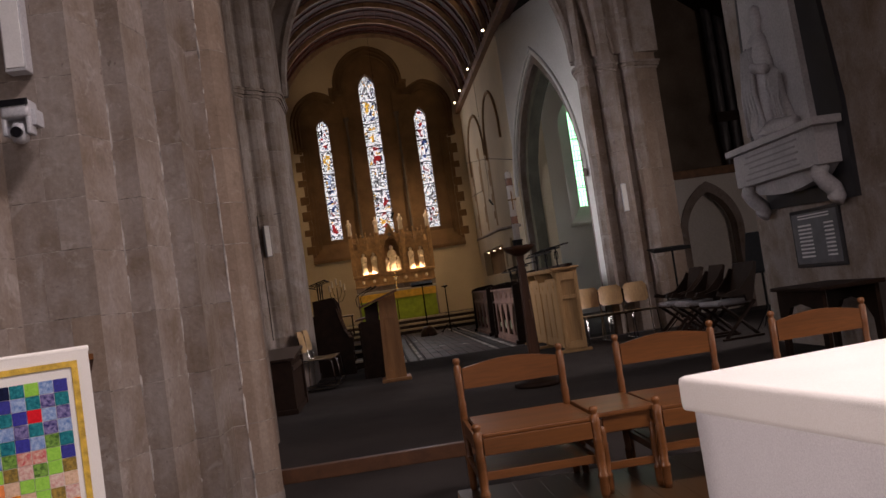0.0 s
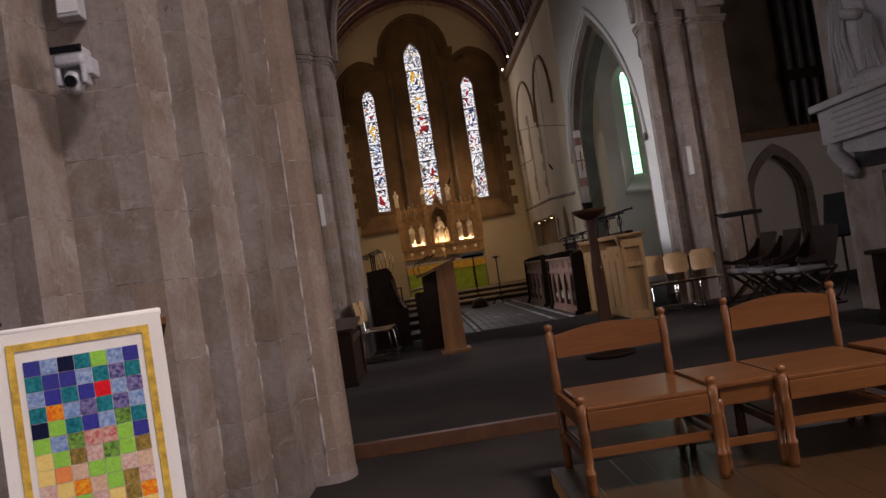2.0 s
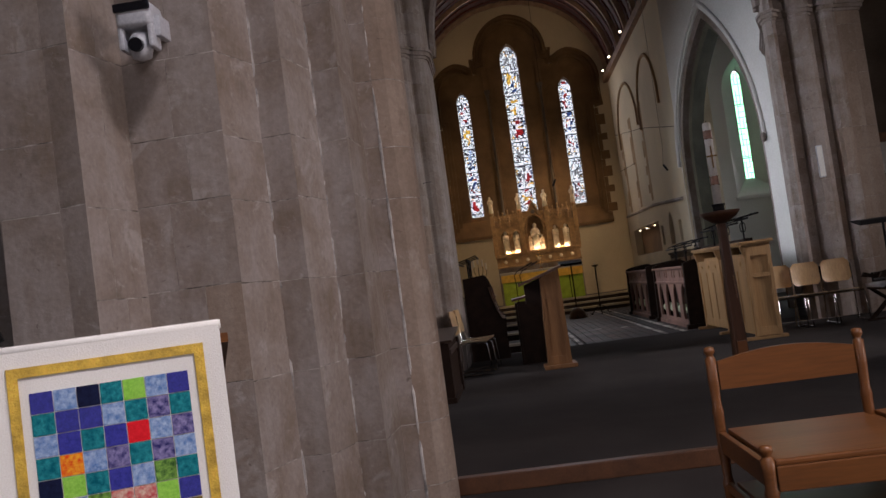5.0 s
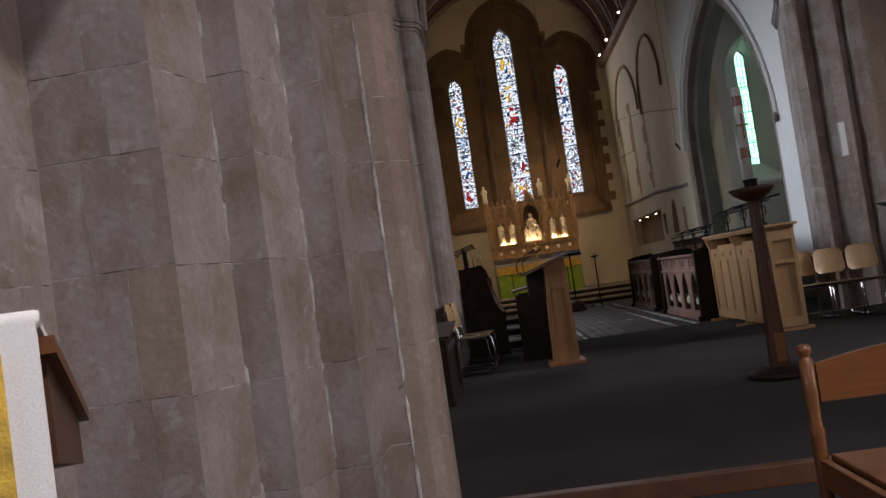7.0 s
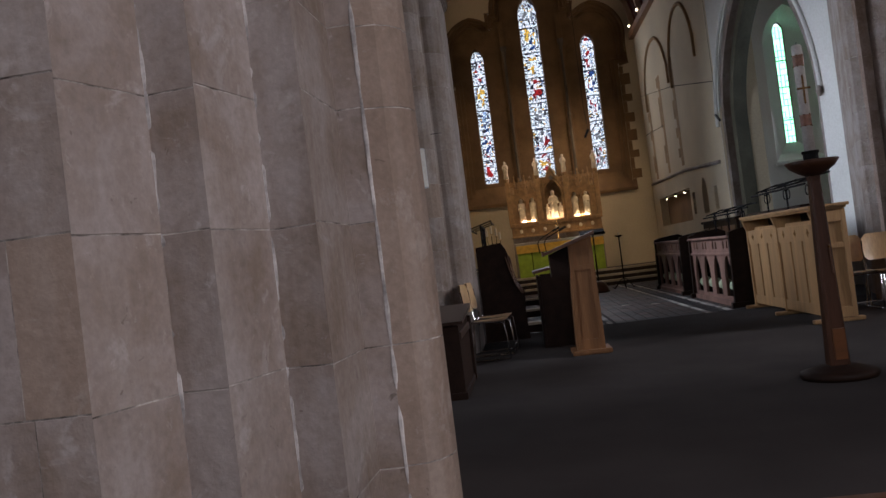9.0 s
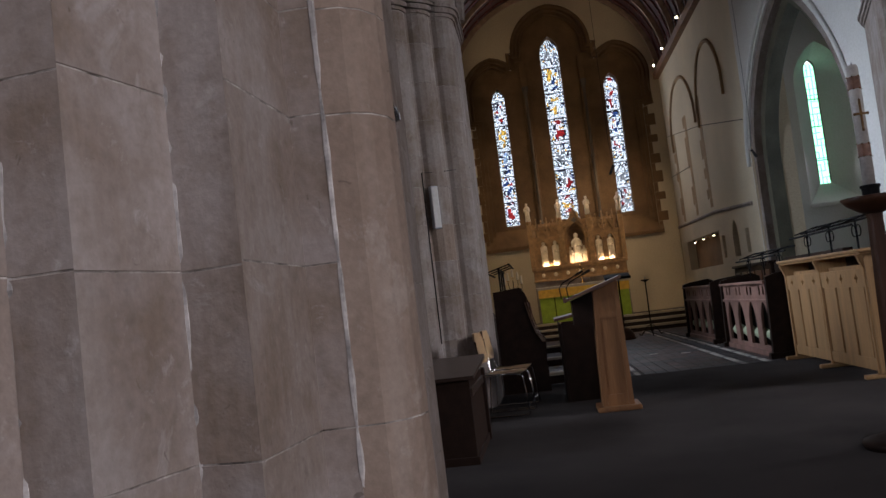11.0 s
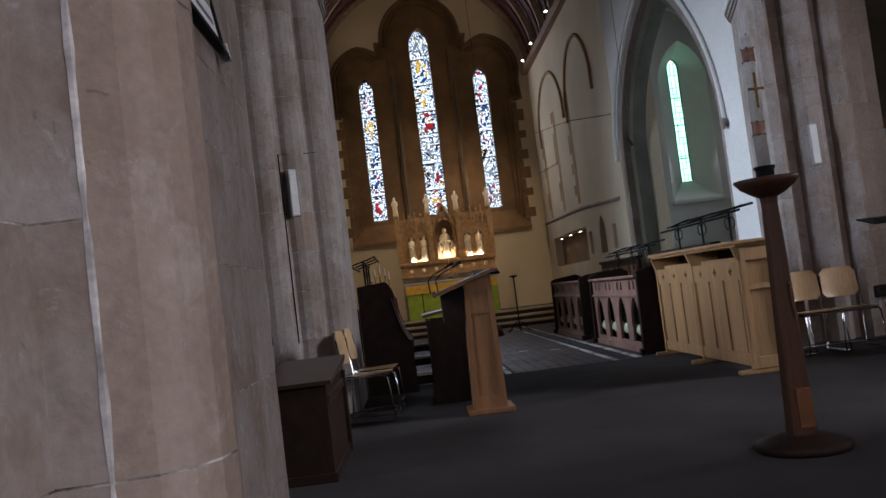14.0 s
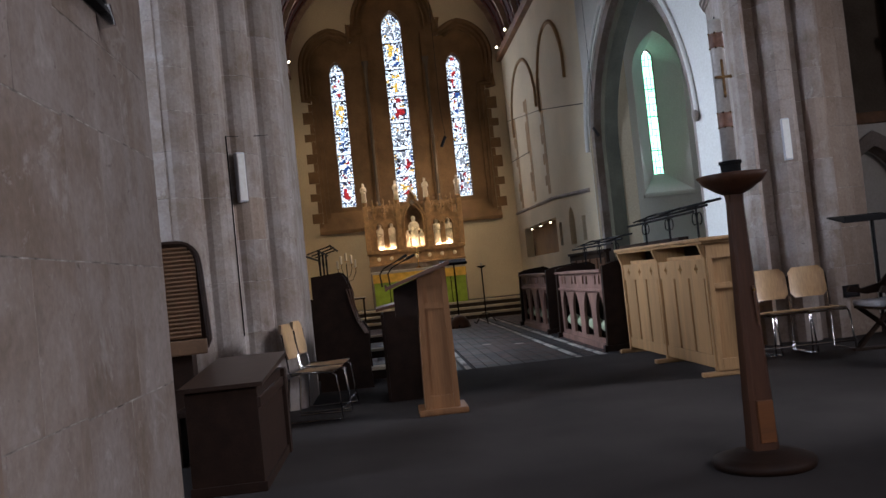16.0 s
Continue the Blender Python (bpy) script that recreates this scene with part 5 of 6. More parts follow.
# dark choir stalls
def choir_stall(y0, length, m_front, label):
    s_ = thing("choir_stall", pose(2.66, y0, DAIS - 0.004), label, "choir stall", "south choir stalls")
    for yy in (0.0, length - 0.09):
        part("bench_end", prism([(-0.06, 0), (0.62, 0), (0.62, 1.12), (0.5, 1.18), (0.1, 1.14), (-0.03, 1.10)], yy, yy + 0.09, Matrix(((1, 0, 0, 0), (0, 0, 1, 0), (0, 1, 0, 0), (0, 0, 0, 1)))), DARKWOOD, s_)
        part("end_foot", box(-0.10, 0.66, yy - 0.02, yy + 0.11, 0, 0.08, 0.01), DARKWOOD, s_)
    w = length - 0.18
    arches = [lancet(0.09 + w * (k + 0.5) / 4, w / 4 * 0.62, 0.14, 0.42, 6, 0.85) for k in range(4)]
    slots = []
    for k in range(4):
        for d in (-0.11, 0.11):
            slots.append(lancet(0.09 + w * (k + 0.5) / 4 + d, 0.085, 0.86, 0.93, 4, 0.8))
    part("arcaded_front", panel([(0.09, 0.06), (length - 0.09, 0.06), (length - 0.09, 1.02), (0.09, 1.02)], arches + slots, 0.04, SIDE), m_front, s_, "worn oak front pierced by pointed arches")
    part("backing", box(0.28, 0.30, 0.09, length - 0.09, 0.06, 1.0), DARKWOOD, s_)
    part("rail", box(-0.03, 0.07, 0.09, length - 0.09, 0.76, 0.80, 0.008), m_front, s_)
    part("top_rail", box(-0.06, 0.2, 0.06, length - 0.06, 1.02, 1.055, 0.008), m_front, s_)
    part("plinth", box(-0.03, 0.06, 0.09, length - 0.09, 0.0, 0.08, 0.006), m_front, s_)
    for k in range(4):
        part("kneeler", lathe([(0.04, -0.13), (0.085, -0.11), (0.09, 0), (0.085, 0.11), (0.04, 0.13)], 12, pose(0.115, 0.14 + w * (k + 0.5) / 4, 0.29, 90, 0, 0)), GREENPAD, s_, "pale green hanging kneeler", smooth=True)
    part("book_slope", prism([(0.1, 1.02), (0.42, 1.02), (0.42, 1.0), (0.1, 0.95)], 0.09, length - 0.09, Matrix(((1, 0, 0, 0), (0, 0, 1, 0), (0, 1, 0, 0), (0, 0, 0, 1)))), DARKWOOD, s_)
    return s_


choir_stall(15.52, 3.02, PINKOAK, "dark oak choir stall with pinkish worn arcaded front")
choir_stall(19.35, 3.05, PINKOAK, "dark oak choir stall with arcaded front near the altar")
for y0 in (15.6, 19.4):
    bk = thing("stall_bench", pose(3.45, y0, DAIS - 0.004), "dark oak bench with carved panelled back", "bench", "stall benches")
    part("back", box(0.28, 0.34, 0, 2.9, 0, 1.32, 0.006), DARKWOOD, bk)
    part("seat", box(0.0, 0.3, 0, 2.9, 0.40, 0.44, 0.006), DARKWOOD, bk)
    part("capping", box(0.24, 0.38, -0.02, 2.92, 1.32, 1.37, 0.01), DARKWOOD, bk)
    for k in range(5):
        part("panel", box(0.265, 0.285, 0.1 + k * 0.56, 0.54 + k * 0.56, 0.75, 1.22, 0.006), MIDWOOD, bk)
        part("end_support", box(0.02, 0.28, k * 0.7, k * 0.7 + 0.05, 0, 0.40), DARKWOOD, bk)
gl = thing("glass_jug", pose(3.1, 15.72, DAIS + 1.052), "dark glossy glass jug on the stall", "jug")
part("body", lathe([(0.06, -0.03), (0.10, 0.02), (0.12, 0.09), (0.09, 0.17), (0.055, 0.21), (0.07, 0.24)], 16), BLACKLENS, gl, smooth=True)
part("handle", tube([(0.08, 0.02, 0.19), (0.15, 0.04, 0.17), (0.15, 0.04, 0.08), (0.1, 0.03, 0.05)], 0.01, 8), BLACKLENS, gl)


def ply_chair():
    c = thing("stacking_chair", pose(0, 0, 0), "pale plywood stacking chair with chrome sled legs", "chair", "stacking chairs")
    def shell(y0, z0, y1, z1, w0, w1, bow):
        bm = bmesh.new()
        n = 8
        for off in (0, 0.012):
            g = []
            for j in range(7):
                t_ = j / 6
                w = (w0 + (w1 - w0) * t_) / 2
                rd = 0.05 * max(0, abs(t_ - 0.5) - 0.35) / 0.15
                g.append([bm.verts.new(((w - rd) * (2 * i / n - 1), y0 + (y1 - y0) * t_ + bow * (1 - (2 * i / n - 1) ** 2) + off, z0 + (z1 - z0) * t_ - (off if z1 - z0 < 0.1 else 0))) for i in range(n + 1)])
            for j in range(6):
                for i in range(n):
                    bm.faces.new((g[j][i], g[j][i + 1], g[j + 1][i + 1], g[j + 1][i]))
        return bm
    part("backrest", shell(0.20, 0.56, 0.25, 0.88, 0.40, 0.38, 0.04), PLYWOOD, c, smooth=True)
    part("seat", shell(-0.22, 0.455, 0.19, 0.44, 0.42, 0.40, 0.0), PLYWOOD, c, smooth=True)
    for sx in (-0.2, 0.2):
        part("leg_frame", tube([(sx, 0.24, 0.8), (sx, 0.2, 0.45), (sx, -0.17, 0.43), (sx, -0.22, 0.40), (sx * 1.1, -0.25, 0.02), (sx * 1.1, -0.22, 0.012), (sx * 1.1, 0.24, 0.012), (sx, 0.21, 0.40)], 0.010, 8), CHROME, c, smooth=True)
    part("stretcher", tube([(-0.2, 0.18, 0.42), (0.2, 0.18, 0.42)], 0.009, 8), CHROME, c)
    part("stretcher", tube([(-0.205, -0.16, 0.42), (0.205, -0.16, 0.42)], 0.009, 8), CHROME, c)
    part("low_bar", tube([(-0.22, -0.24, 0.1), (0.22, -0.24, 0.1)], 0.008, 8), CHROME, c)
    return c


pc = ply_chair()
pc.matrix_world = pose(3.92, 13.40, DAIS)
copy_thing(pc, pose(3.56, 13.44, DAIS, 0, 0, 3))
copy_thing(pc, pose(4.32, 13.38, DAIS, 0, 0, -4))
copy_thing(pc, pose(-0.84, 12.62, DAIS, 0, 0, 82))
copy_thing(pc, pose(-0.80, 13.2, DAIS, 0, 0, 84))


def x_chair(m, label):
    c = thing("folding_chair", m, label, "chair", "X-frame sanctuary chairs")
    for sy in (-0.28, 0.28):
        part("leg", tube([(-0.26, sy, 0.012), (0.0, sy, 0.26), (0.24, sy, 0.48)], 0.026, 8), DARKWOOD, c)
        part("leg", tube([(0.26, sy * 0.9, 0.012), (0.0, sy * 0.9, 0.26), (-0.24, sy * 0.9, 0.46)], 0.026, 8), DARKWOOD, c)
        part("foot", box(-0.3, 0.3, sy - 0.025, sy + 0.025, 0, 0.035, 0.01), DARKWOOD, c)
        part("arm", prism([(-0.30, 0.60), (-0.26, 0.66), (-0.15, 0.62), (0.05, 0.66), (0.22, 0.82), (0.28, 0.92), (0.33, 0.90), (0.24, 0.6), (0.2, 0.48), (0.12, 0.48), (0.1, 0.57), (-0.1, 0.56)], sy - 0.02, sy + 0.02, Matrix(((1, 0, 0, 0), (0, 0, 1, 0), (0, 1, 0, 0), (0, 0, 0, 1)))), DARKWOOD, c)
    part("seat", box(-0.26, 0.24, -0.26, 0.26, 0.43, 0.455, 0.006), DARKWOOD, c)
    part("cushion", box(-0.28, 0.2, -0.25, 0.25, 0.457, 0.515, 0.022), CUSHION, c, "pale grey seat cushion", smooth=True)
    part("backrest", prism([(0.20, 0.52), (0.235, 0.51), (0.37, 0.97), (0.335, 0.99)], -0.255, 0.255, Matrix(((1, 0, 0, 0), (0, 0, 1, 0), (0, 1, 0, 0), (0, 0, 0, 1)))), DARKWOOD, c)
    return c


x_chair(pose(4.74, 12.75, DAIS), "dark oak X-frame chair with pale cushion by the pier")
x_chair(pose(4.74, 11.95, DAIS), "dark oak X-frame chair with pale cushion")
x_chair(pose(4.76, 11.0, DAIS, 0, 0, 8), "dark oak X-frame armchair with pale cushion near the memorial")


def music_stand(m, h, tilt, label, wide=0.5, tall=0.33):
    s_ = thing("music_stand", m, label, "music stand")
    part("pole", tube([(0, 0, 0.2), (0, 0, h)], 0.018, 8), BLACK, s_)
    for k in range(3):
        a = k * 2.094 + 0.4
        part("leg", tube([(0, 0, 0.28), (0.12 * math.cos(a), 0.12 * math.sin(a), 0.16), (0.27 * math.cos(a), 0.27 * math.sin(a), 0.012)], 0.009, 6), BLACK, s_)
    dm = pose(0, 0, h, tilt, 0, 0)
    bm = box(-wide / 2, wide / 2, -0.008, 0.008, -0.02, tall, 0.004)
    bmesh.ops.transform(bm, matrix=dm, verts=bm.verts)
    dk = part("desk", bm, BLACK, s_)
    bm = box(-wide / 2, wide / 2, -0.06, 0.0, -0.03, -0.018, 0.003)
    bmesh.ops.transform(bm, matrix=dm, verts=bm.verts)
    part("ledge", bm, BLACK, dk)
    return s_


music_stand(pose(4.95, 13.3, DAIS), 1.30, -78, "black music stand with a nearly flat desk by the pier", 0.62)
music_stand(pose(5.55, 11.5, DAIS, 0, 0, -60), 0.82, -14, "black music stand with a tall upright desk", 0.55, 0.58)
ams = music_stand(pose(1.42, 23.8, DAIS), 1.42, -70, "black music stand before the altar steps on a brown foot", 0.6)
part("foot", lathe([(0.23, 0), (0.23, 0.06), (0.2, 0.16), (0.13, 0.25), (0.03, 0.29)], 16), MIDWOOD, ams, "brown domed wooden foot", smooth=True)
sb = thing("wall_socket_box", pose(5.17, 14.29, 0.60), "small black socket box on the pier", "socket box")
part("case", box(-0.1, 0.1, -0.05, 0.02, 0, 0.14, 0.008), BLACK, sb)
part("face", box(-0.085, 0.085, -0.056, -0.049, 0.012, 0.128, 0.002), BLACKLENS, sb)

# ---- memorials on the south pier ----
MX = 4.84
mo = thing("wall_monument", pose(MX, 0, 0), "white marble relief monument on black slate", "monument")
part("slate_back", panel([(7.62, 1.66), (9.45, 1.72), (9.45, 2.3), (9.62, 2.4), (9.4, 4.7), (8.7, 5.4), (7.9, 4.7), (7.62, 2.6)], [], 0.05, Matrix.Translation((-0.05, 0, 0)) @ SIDE), SLATE, mo, "black slate backing")
part("relief_panel", panel([(8.08, 2.45), (9.38, 2.45), (9.22, 4.55), (8.75, 5.1), (8.2, 4.55)], [], 0.07, Matrix.Translation((-0.12, 0, 0)) @ SIDE), MARBLE_W, mo, "white marble slab")
part("inscription", box(-0.30, -0.05, 7.75, 9.62, 2.02, 2.42, 0.012), MARBLE_W, mo, "inscribed marble block")
part("shelf", box(-0.36, -0.05, 7.65, 9.70, 2.40, 2.48, 0.012), MARBLE_W, mo)
part("apron", panel([(7.8, 2.02), (9.55, 2.02), (9.3, 1.9), (9.0, 1.86), (8.65, 1.84), (8.3, 1.86), (8.0, 1.9)], [], 0.14, Matrix.Translation((-0.2, 0, 0)) @ SIDE), MARBLE_W, mo)
for y in (7.85, 9.45):
    part("console", tube([(-0.22, y, 2.02), (-0.26, y, 1.93), (-0.2, y, 1.85), (-0.13, y, 1.78), (-0.1, y, 1.70), (-0.14, y, 1.66)], 0.085, 10), MARBLE_W, mo, "scrolled marble console", smooth=True)
for i in range(5):
    part("text_line", box(-0.304, -0.299, 8.1 + 0.05 * (i % 2), 9.35 - 0.06 * (i % 3), 2.07 + i * 0.064, 2.09 + i * 0.064), CUSHION, mo)


def figure(bm, y, z, h, lean):
    add_lathe(bm, [(0.16 * h, 0), (0.19 * h, 0.08 * h), (0.13 * h, 0.4 * h), (0.15 * h, 0.62 * h), (0.11 * h, 0.74 * h), (0.05 * h, 0.8 * h), (0.075 * h, 0.88 * h), (0.06 * h, 0.97 * h), (0.01, h)], 14, Matrix.Translation((-0.14, y, z)) @ pose(0, 0, 0, lean, 0, 0) @ Matrix.Diagonal((0.6, 1, 1, 1)))
    for k in range(5):
        add_tube(bm, [(-0.14 - 0.085 * h, y + (k - 2) * 0.07 * h, z + 0.05 * h), (-0.14 - 0.10 * h, y + (k - 2) * 0.045 * h + 0.03, z + 0.35 * h), (-0.14 - 0.07 * h, y + (k - 2) * 0.04 * h, z + 0.68 * h)], 0.018 * h, 6)


for y, h, lean in ((8.95, 1.5, 4), (8.5, 0.95, -14)):
    bm = bmesh.new()
    figure(bm, y, 2.48, h, lean)
    part("carved_relief", bm, MARBLE_W, mo, "draped figure carved in white marble", smooth=True)
part("drapery", tube([(-0.2, 9.0, 3.5), (-0.26, 8.8, 3.25), (-0.24, 8.6, 3.2)], 0.06, 8), MARBLE_W, mo, smooth=True)
part("drapery", tube([(-0.2, 8.95, 2.55), (-0.26, 8.6, 2.56), (-0.2, 8.25, 2.52)], 0.09, 8), MARBLE_W, mo, smooth=True)
pq = thing("memorial_plaque", pose(MX, 0, 0), "dark grey memorial plaque with pale lettering", "plaque")
part("frame", box(-0.03, 0, 8.02, 9.02, 1.01, 1.64, 0.008), SLATE, pq)
part("plate", box(-0.036, -0.028, 8.06, 8.98, 1.05, 1.60, 0.003), BRONZE, pq)
for col in (8.14, 8.58):
    for i in range(9):
        part("text_line", box(-0.039, -0.035, col, col + 0.28 - 0.05 * ((i * 3 + int(col * 7)) % 3), 1.12 + i * 0.042, 1.138 + i * 0.042), PAPER, pq)
for z in (1.535, 1.565):
    part("heading", box(-0.039, -0.035, 8.2, 8.84, z, z + 0.014), PAPER, pq)
tb = thing("side_table", pose(4.45, 7.85, DAIS), "small dark oak table with arched frame by the pier", "table")
part("tabletop", box(-0.32, 0.32, -0.5, 0.5, 0.68, 0.72, 0.012), DARKWOOD, tb)
for x in (-0.26, 0.26):
    part("arched_side", panel([(-0.44, 0.0), (-0.36, 0.0), (-0.34, 0.35), (-0.2, 0.52), (0, 0.56), (0.2, 0.52), (0.34, 0.35), (0.36, 0.0), (0.44, 0.0), (0.44, 0.68), (-0.44, 0.68)], [], 0.04, Matrix.Translation((x - 0.02, 0, 0)) @ SIDE), DARKWOOD, tb)

# ---- north side of the crossing ----
kb = thing("organ_bench_desk", pose(-1.43, 9.95, DAIS), "dark oak desk with a polished lid beside the pier", "desk")
part("body", box(0.03, 0.46, 0.03, 1.24, 0.03, 0.62, 0.006), DARKWOOD, kb)
part("lid", prism([(0.0, 0.63), (0.0, 0.655), (1.29, 0.735), (1.29, 0.70)], 0.0, 0.5, Matrix(((0, 0, 1, 0), (1, 0, 0, 0), (0, 1, 0, 0), (0, 0, 0, 1)))), DARKPOLISH, kb, "polished dark wooden lid")
part("upper_case", box(0.06, 0.42, 0.06, 1.2, 0.6, 0.645), DARKWOOD, kb)
part("side_rail", box(0.455, 0.475, 0.03, 1.25, 0.50, 0.56, 0.005), DARKPOLISH, kb)
part("end_post", box(0.40, 0.49, 1.17, 1.27, 0, 0.62, 0.008), DARKWOOD, kb)
part("plinth", box(0.02, 0.475, 0.02, 1.25, 0, 0.06, 0.006), DARKWOOD, kb)
oc = thing("organ_console", pose(-2.836, 11.535, DAIS, 0, 0, 10), "brown oak organ console with closed tambour shutter", "organ console")
part("base", box(0.05, 1.12, 0.06, 0.8, 0, 0.86, 0.008), DARKWOOD, oc)
prof = [(0.0, 0.80), (1.24, 0.80), (1.27, 0.86)] + [(1.08 + 0.16 * math.cos(a), 1.48 + 0.17 * math.sin(a)) for a in [math.pi / 2 * i / 6 for i in range(7)]] + [(0.0, 1.65)]
part("case", prism(prof, 0.03, 0.85, EAST), DARKWOOD, oc)
part("rim", tube([(x, 0.02, z) for x, z in prof[1:]], 0.022, 8), DARKWOOD, oc)
for k in range(22):
    z = 0.90 + k * 0.0335
    xr = 1.225 if z < 1.48 else 1.06 + 0.16 * math.sqrt(max(0.0, 1 - ((z - 1.48) / 0.17) ** 2))
    part("tambour_slat", tube([(0.02, 0.022, z), (xr - 0.015, 0.022, z)], 0.0165, 6), TAMBOUR, oc)
part("key_lip", box(0.0, 1.25, -0.02, 0.1, 0.75, 0.87, 0.012), TAMBOUR, oc, "brown oak key slip under the shutter")
pst = thing("shelf_unit", pose(-1.72, 11.0, DAIS), "low dark shelf beside the console", "shelf")
part("board", box(0, 0.24, 0, 0.35, 0.35, 0.395, 0.004), DARKWOOD, pst)
part("side", box(0, 0.03, 0, 0.35, 0, 0.35, 0.004), DARKWOOD, pst)
part("side", box(0.21, 0.24, 0, 0.35, 0, 0.35, 0.004), DARKWOOD, pst)

cl = thing("clergy_stall", pose(-1.0, 14.55, DAIS), "tall dark oak clergy stall with scrolled ends", "stall")
scroll = [(0.02, 0), (0.62, 0), (0.60, 0.35), (0.62, 0.62), (0.56, 0.72), (0.50, 0.74), (0.46, 0.9), (0.46, 1.1), (0.41, 1.26), (0.36, 1.34), (0.26, 1.33), (0.02, 1.31)]
for y in (0.0, 0.75):
    part("end", prism(scroll, y, y + 0.06, EAST), DARKWOOD, cl)
part("back", box(0.02, 0.07, 0.06, 0.75, 0, 1.3, 0.005), DARKWOOD, cl)
part("seat", box(0.07, 0.55, 0.06, 0.75, 0.42, 0.46, 0.005), DARKWOOD, cl)
for k in range(3):
    part("scroll_edge", tube([(0.62 - 0.02 * k, -0.012, 0.62), (0.54 - 0.02 * k, -0.012, 0.76), (0.49 - 0.02 * k, -0.012, 0.95), (0.47 - 0.03 * k, -0.012, 1.14)], 0.008, 6), MIDWOOD, cl)
music_rail(pose(-1.02, 14.75, DAIS + 1.30), 1.6)
nsd = thing("choir_desk", pose(-1.15, 15.9, DAIS - 0.004), "dark oak north choir desk", "choir desk")
part("front", box(0, 0.05, 0, 5.4, 0, 0.95, 0.006), DARKWOOD, nsd)
part("slope", prism([(-0.3, 0.92), (0.08, 1.02), (0.08, 0.99), (-0.3, 0.89)], 0, 5.4, Matrix(((1, 0, 0, 0), (0, 0, 1, 0), (0, 1, 0, 0), (0, 0, 0, 1)))), DARKWOOD, nsd)
part("end", box(-0.4, 0.08, -0.06, 0, 0, 1.05, 0.01), DARKWOOD, nsd)
# low benches made up to give the unidentified pale bars by the stall
for y_ in (15.15, 18.1, 21.6):
    kn = thing("kneeling_bench", pose(-0.85, y_, DAIS - 0.004), "low dark bench with a pale top, added for pale bars there", "bench", "choir kneelers")
    part("top", box(0, 0.8, 0, 0.26, 0.13, 0.165, 0.008), PLASTER_STONE, kn, "pale flat top")
    for x in (0.04, 0.70):
        part("end", box(x, x + 0.06, 0.02, 0.24, 0, 0.13, 0.004), DARKWOOD, kn)
    part("front", box(0.1, 0.7, 0.03, 0.05, 0.02, 0.13), DARKWOOD, kn)
pd = thing("reading_desk", pose(-0.22, 13.15, DAIS), "dark stained low desk with open shelves behind the lectern", "desk")
part("side", box(0.0, 0.03, 0, 0.8, 0, 0.86, 0.005), DARKWOOD, pd)
part("side", box(0.42, 0.45, 0, 0.8, 0, 0.86, 0.005), DARKWOOD, pd)
part("top", prism([(-0.04, 0.92), (0.49, 1.0), (0.49, 0.97), (-0.04, 0.89)], -0.02, 0.82, Matrix(((1, 0, 0, 0), (0, 0, 1, 0), (0, 1, 0, 0), (0, 0, 0, 1)))), MIDWOOD, pd)
for z in (0.05, 0.42, 0.68):
    part("shelf", box(0.03, 0.42, 0, 0.8, z, z + 0.025), DARKWOOD, pd)
part("front", box(0.03, 0.42, -0.002, 0.02, 0.0, 0.88, 0.004), DARKWOOD, pd)

# ---- the sanctuary ----
def altar():
    a = thing("high_altar", pose(AX + 0.05, 28.3, 0.60), "stone altar with green frontal and gold top band", "altar")
    part("mensa", box(-1.30, 1.30, -0.02, 0.62, 0.96, 1.02, 0.01), MARBLE, a)
    part("body", box(-1.25, 1.25, 0.03, 0.6, 0, 0.96), STONE, a)
    part("frontal", box(-1.27, 1.27, 0.0, 0.03, 0.0, 0.78, 0.004), GREEN, a, "green silk frontal")
    part("superfrontal", box(-1.29, 1.29, -0.028, 0.0, 0.72, 0.96, 0.006), ORANGESILK, a, "gold fringed silk band")
    part("fair_linen", box(-1.33, 1.33, -0.04, 0.6, 1.02, 1.035, 0.005), CLOTH, a, "white altar cloth")
    for x in (-0.85, -0.05, 0.85):
        part("orphrey", box(x - 0.012, x + 0.012, -0.006, 0.0, 0.01, 0.72), DARKWOOD, a)
    return a


altar()
RX, RY = AX + 0.06, 29.02
RH = 1.115
rd = thing("reredos", pose(RX, RY, 0.6) @ Matrix.Diagonal((1, 1, RH, 1)), "carved and gilded stone reredos with gabled niches", "reredos")
part("base", box(-1.36, 1.36, 0.0, 0.46, 0, 1.12), STONE, rd)
part("predella", box(-1.36, 1.36, -0.06, 0.0, 1.12, 1.38, 0.01), GOLD, rd, "carved band below the statues")
part("predella_back", box(-1.36, 1.36, 0.0, 0.46, 1.12, 1.38), GOLD, rd)
part("ledge", box(-1.40, 1.40, -0.12, 0.46, 1.38, 1.47, 0.015), GOLD, rd)
part("ledge", box(-1.38, 1.38, -0.09, 0.44, 1.08, 1.13, 0.012), GOLD, rd)
for k in range(7):
    part("rosette", lathe([(0.05, -0.01), (0.055, 0.01), (0.03, 0.02), (0.015, 0.03)], 8, Matrix.Translation((-1.08 + 0.36 * k, -0.065, 1.25)) @ pose(0, 0, 0, 90, 0, 0)), STATUE, rd)
nich = [(-0.98, 0.25, 2.03), (-0.64, 0.25, 2.03), (0.0, 0.56, 2.2), (0.64, 0.25, 2.03), (0.98, 0.25, 2.03)]
hol = [lancet(x, w, 1.50, s_ - 0.05, 6, 0.8) for x, w, s_ in nich]
outl = [(-1.3, 1.47), (1.3, 1.47), (1.3, 2.28)]
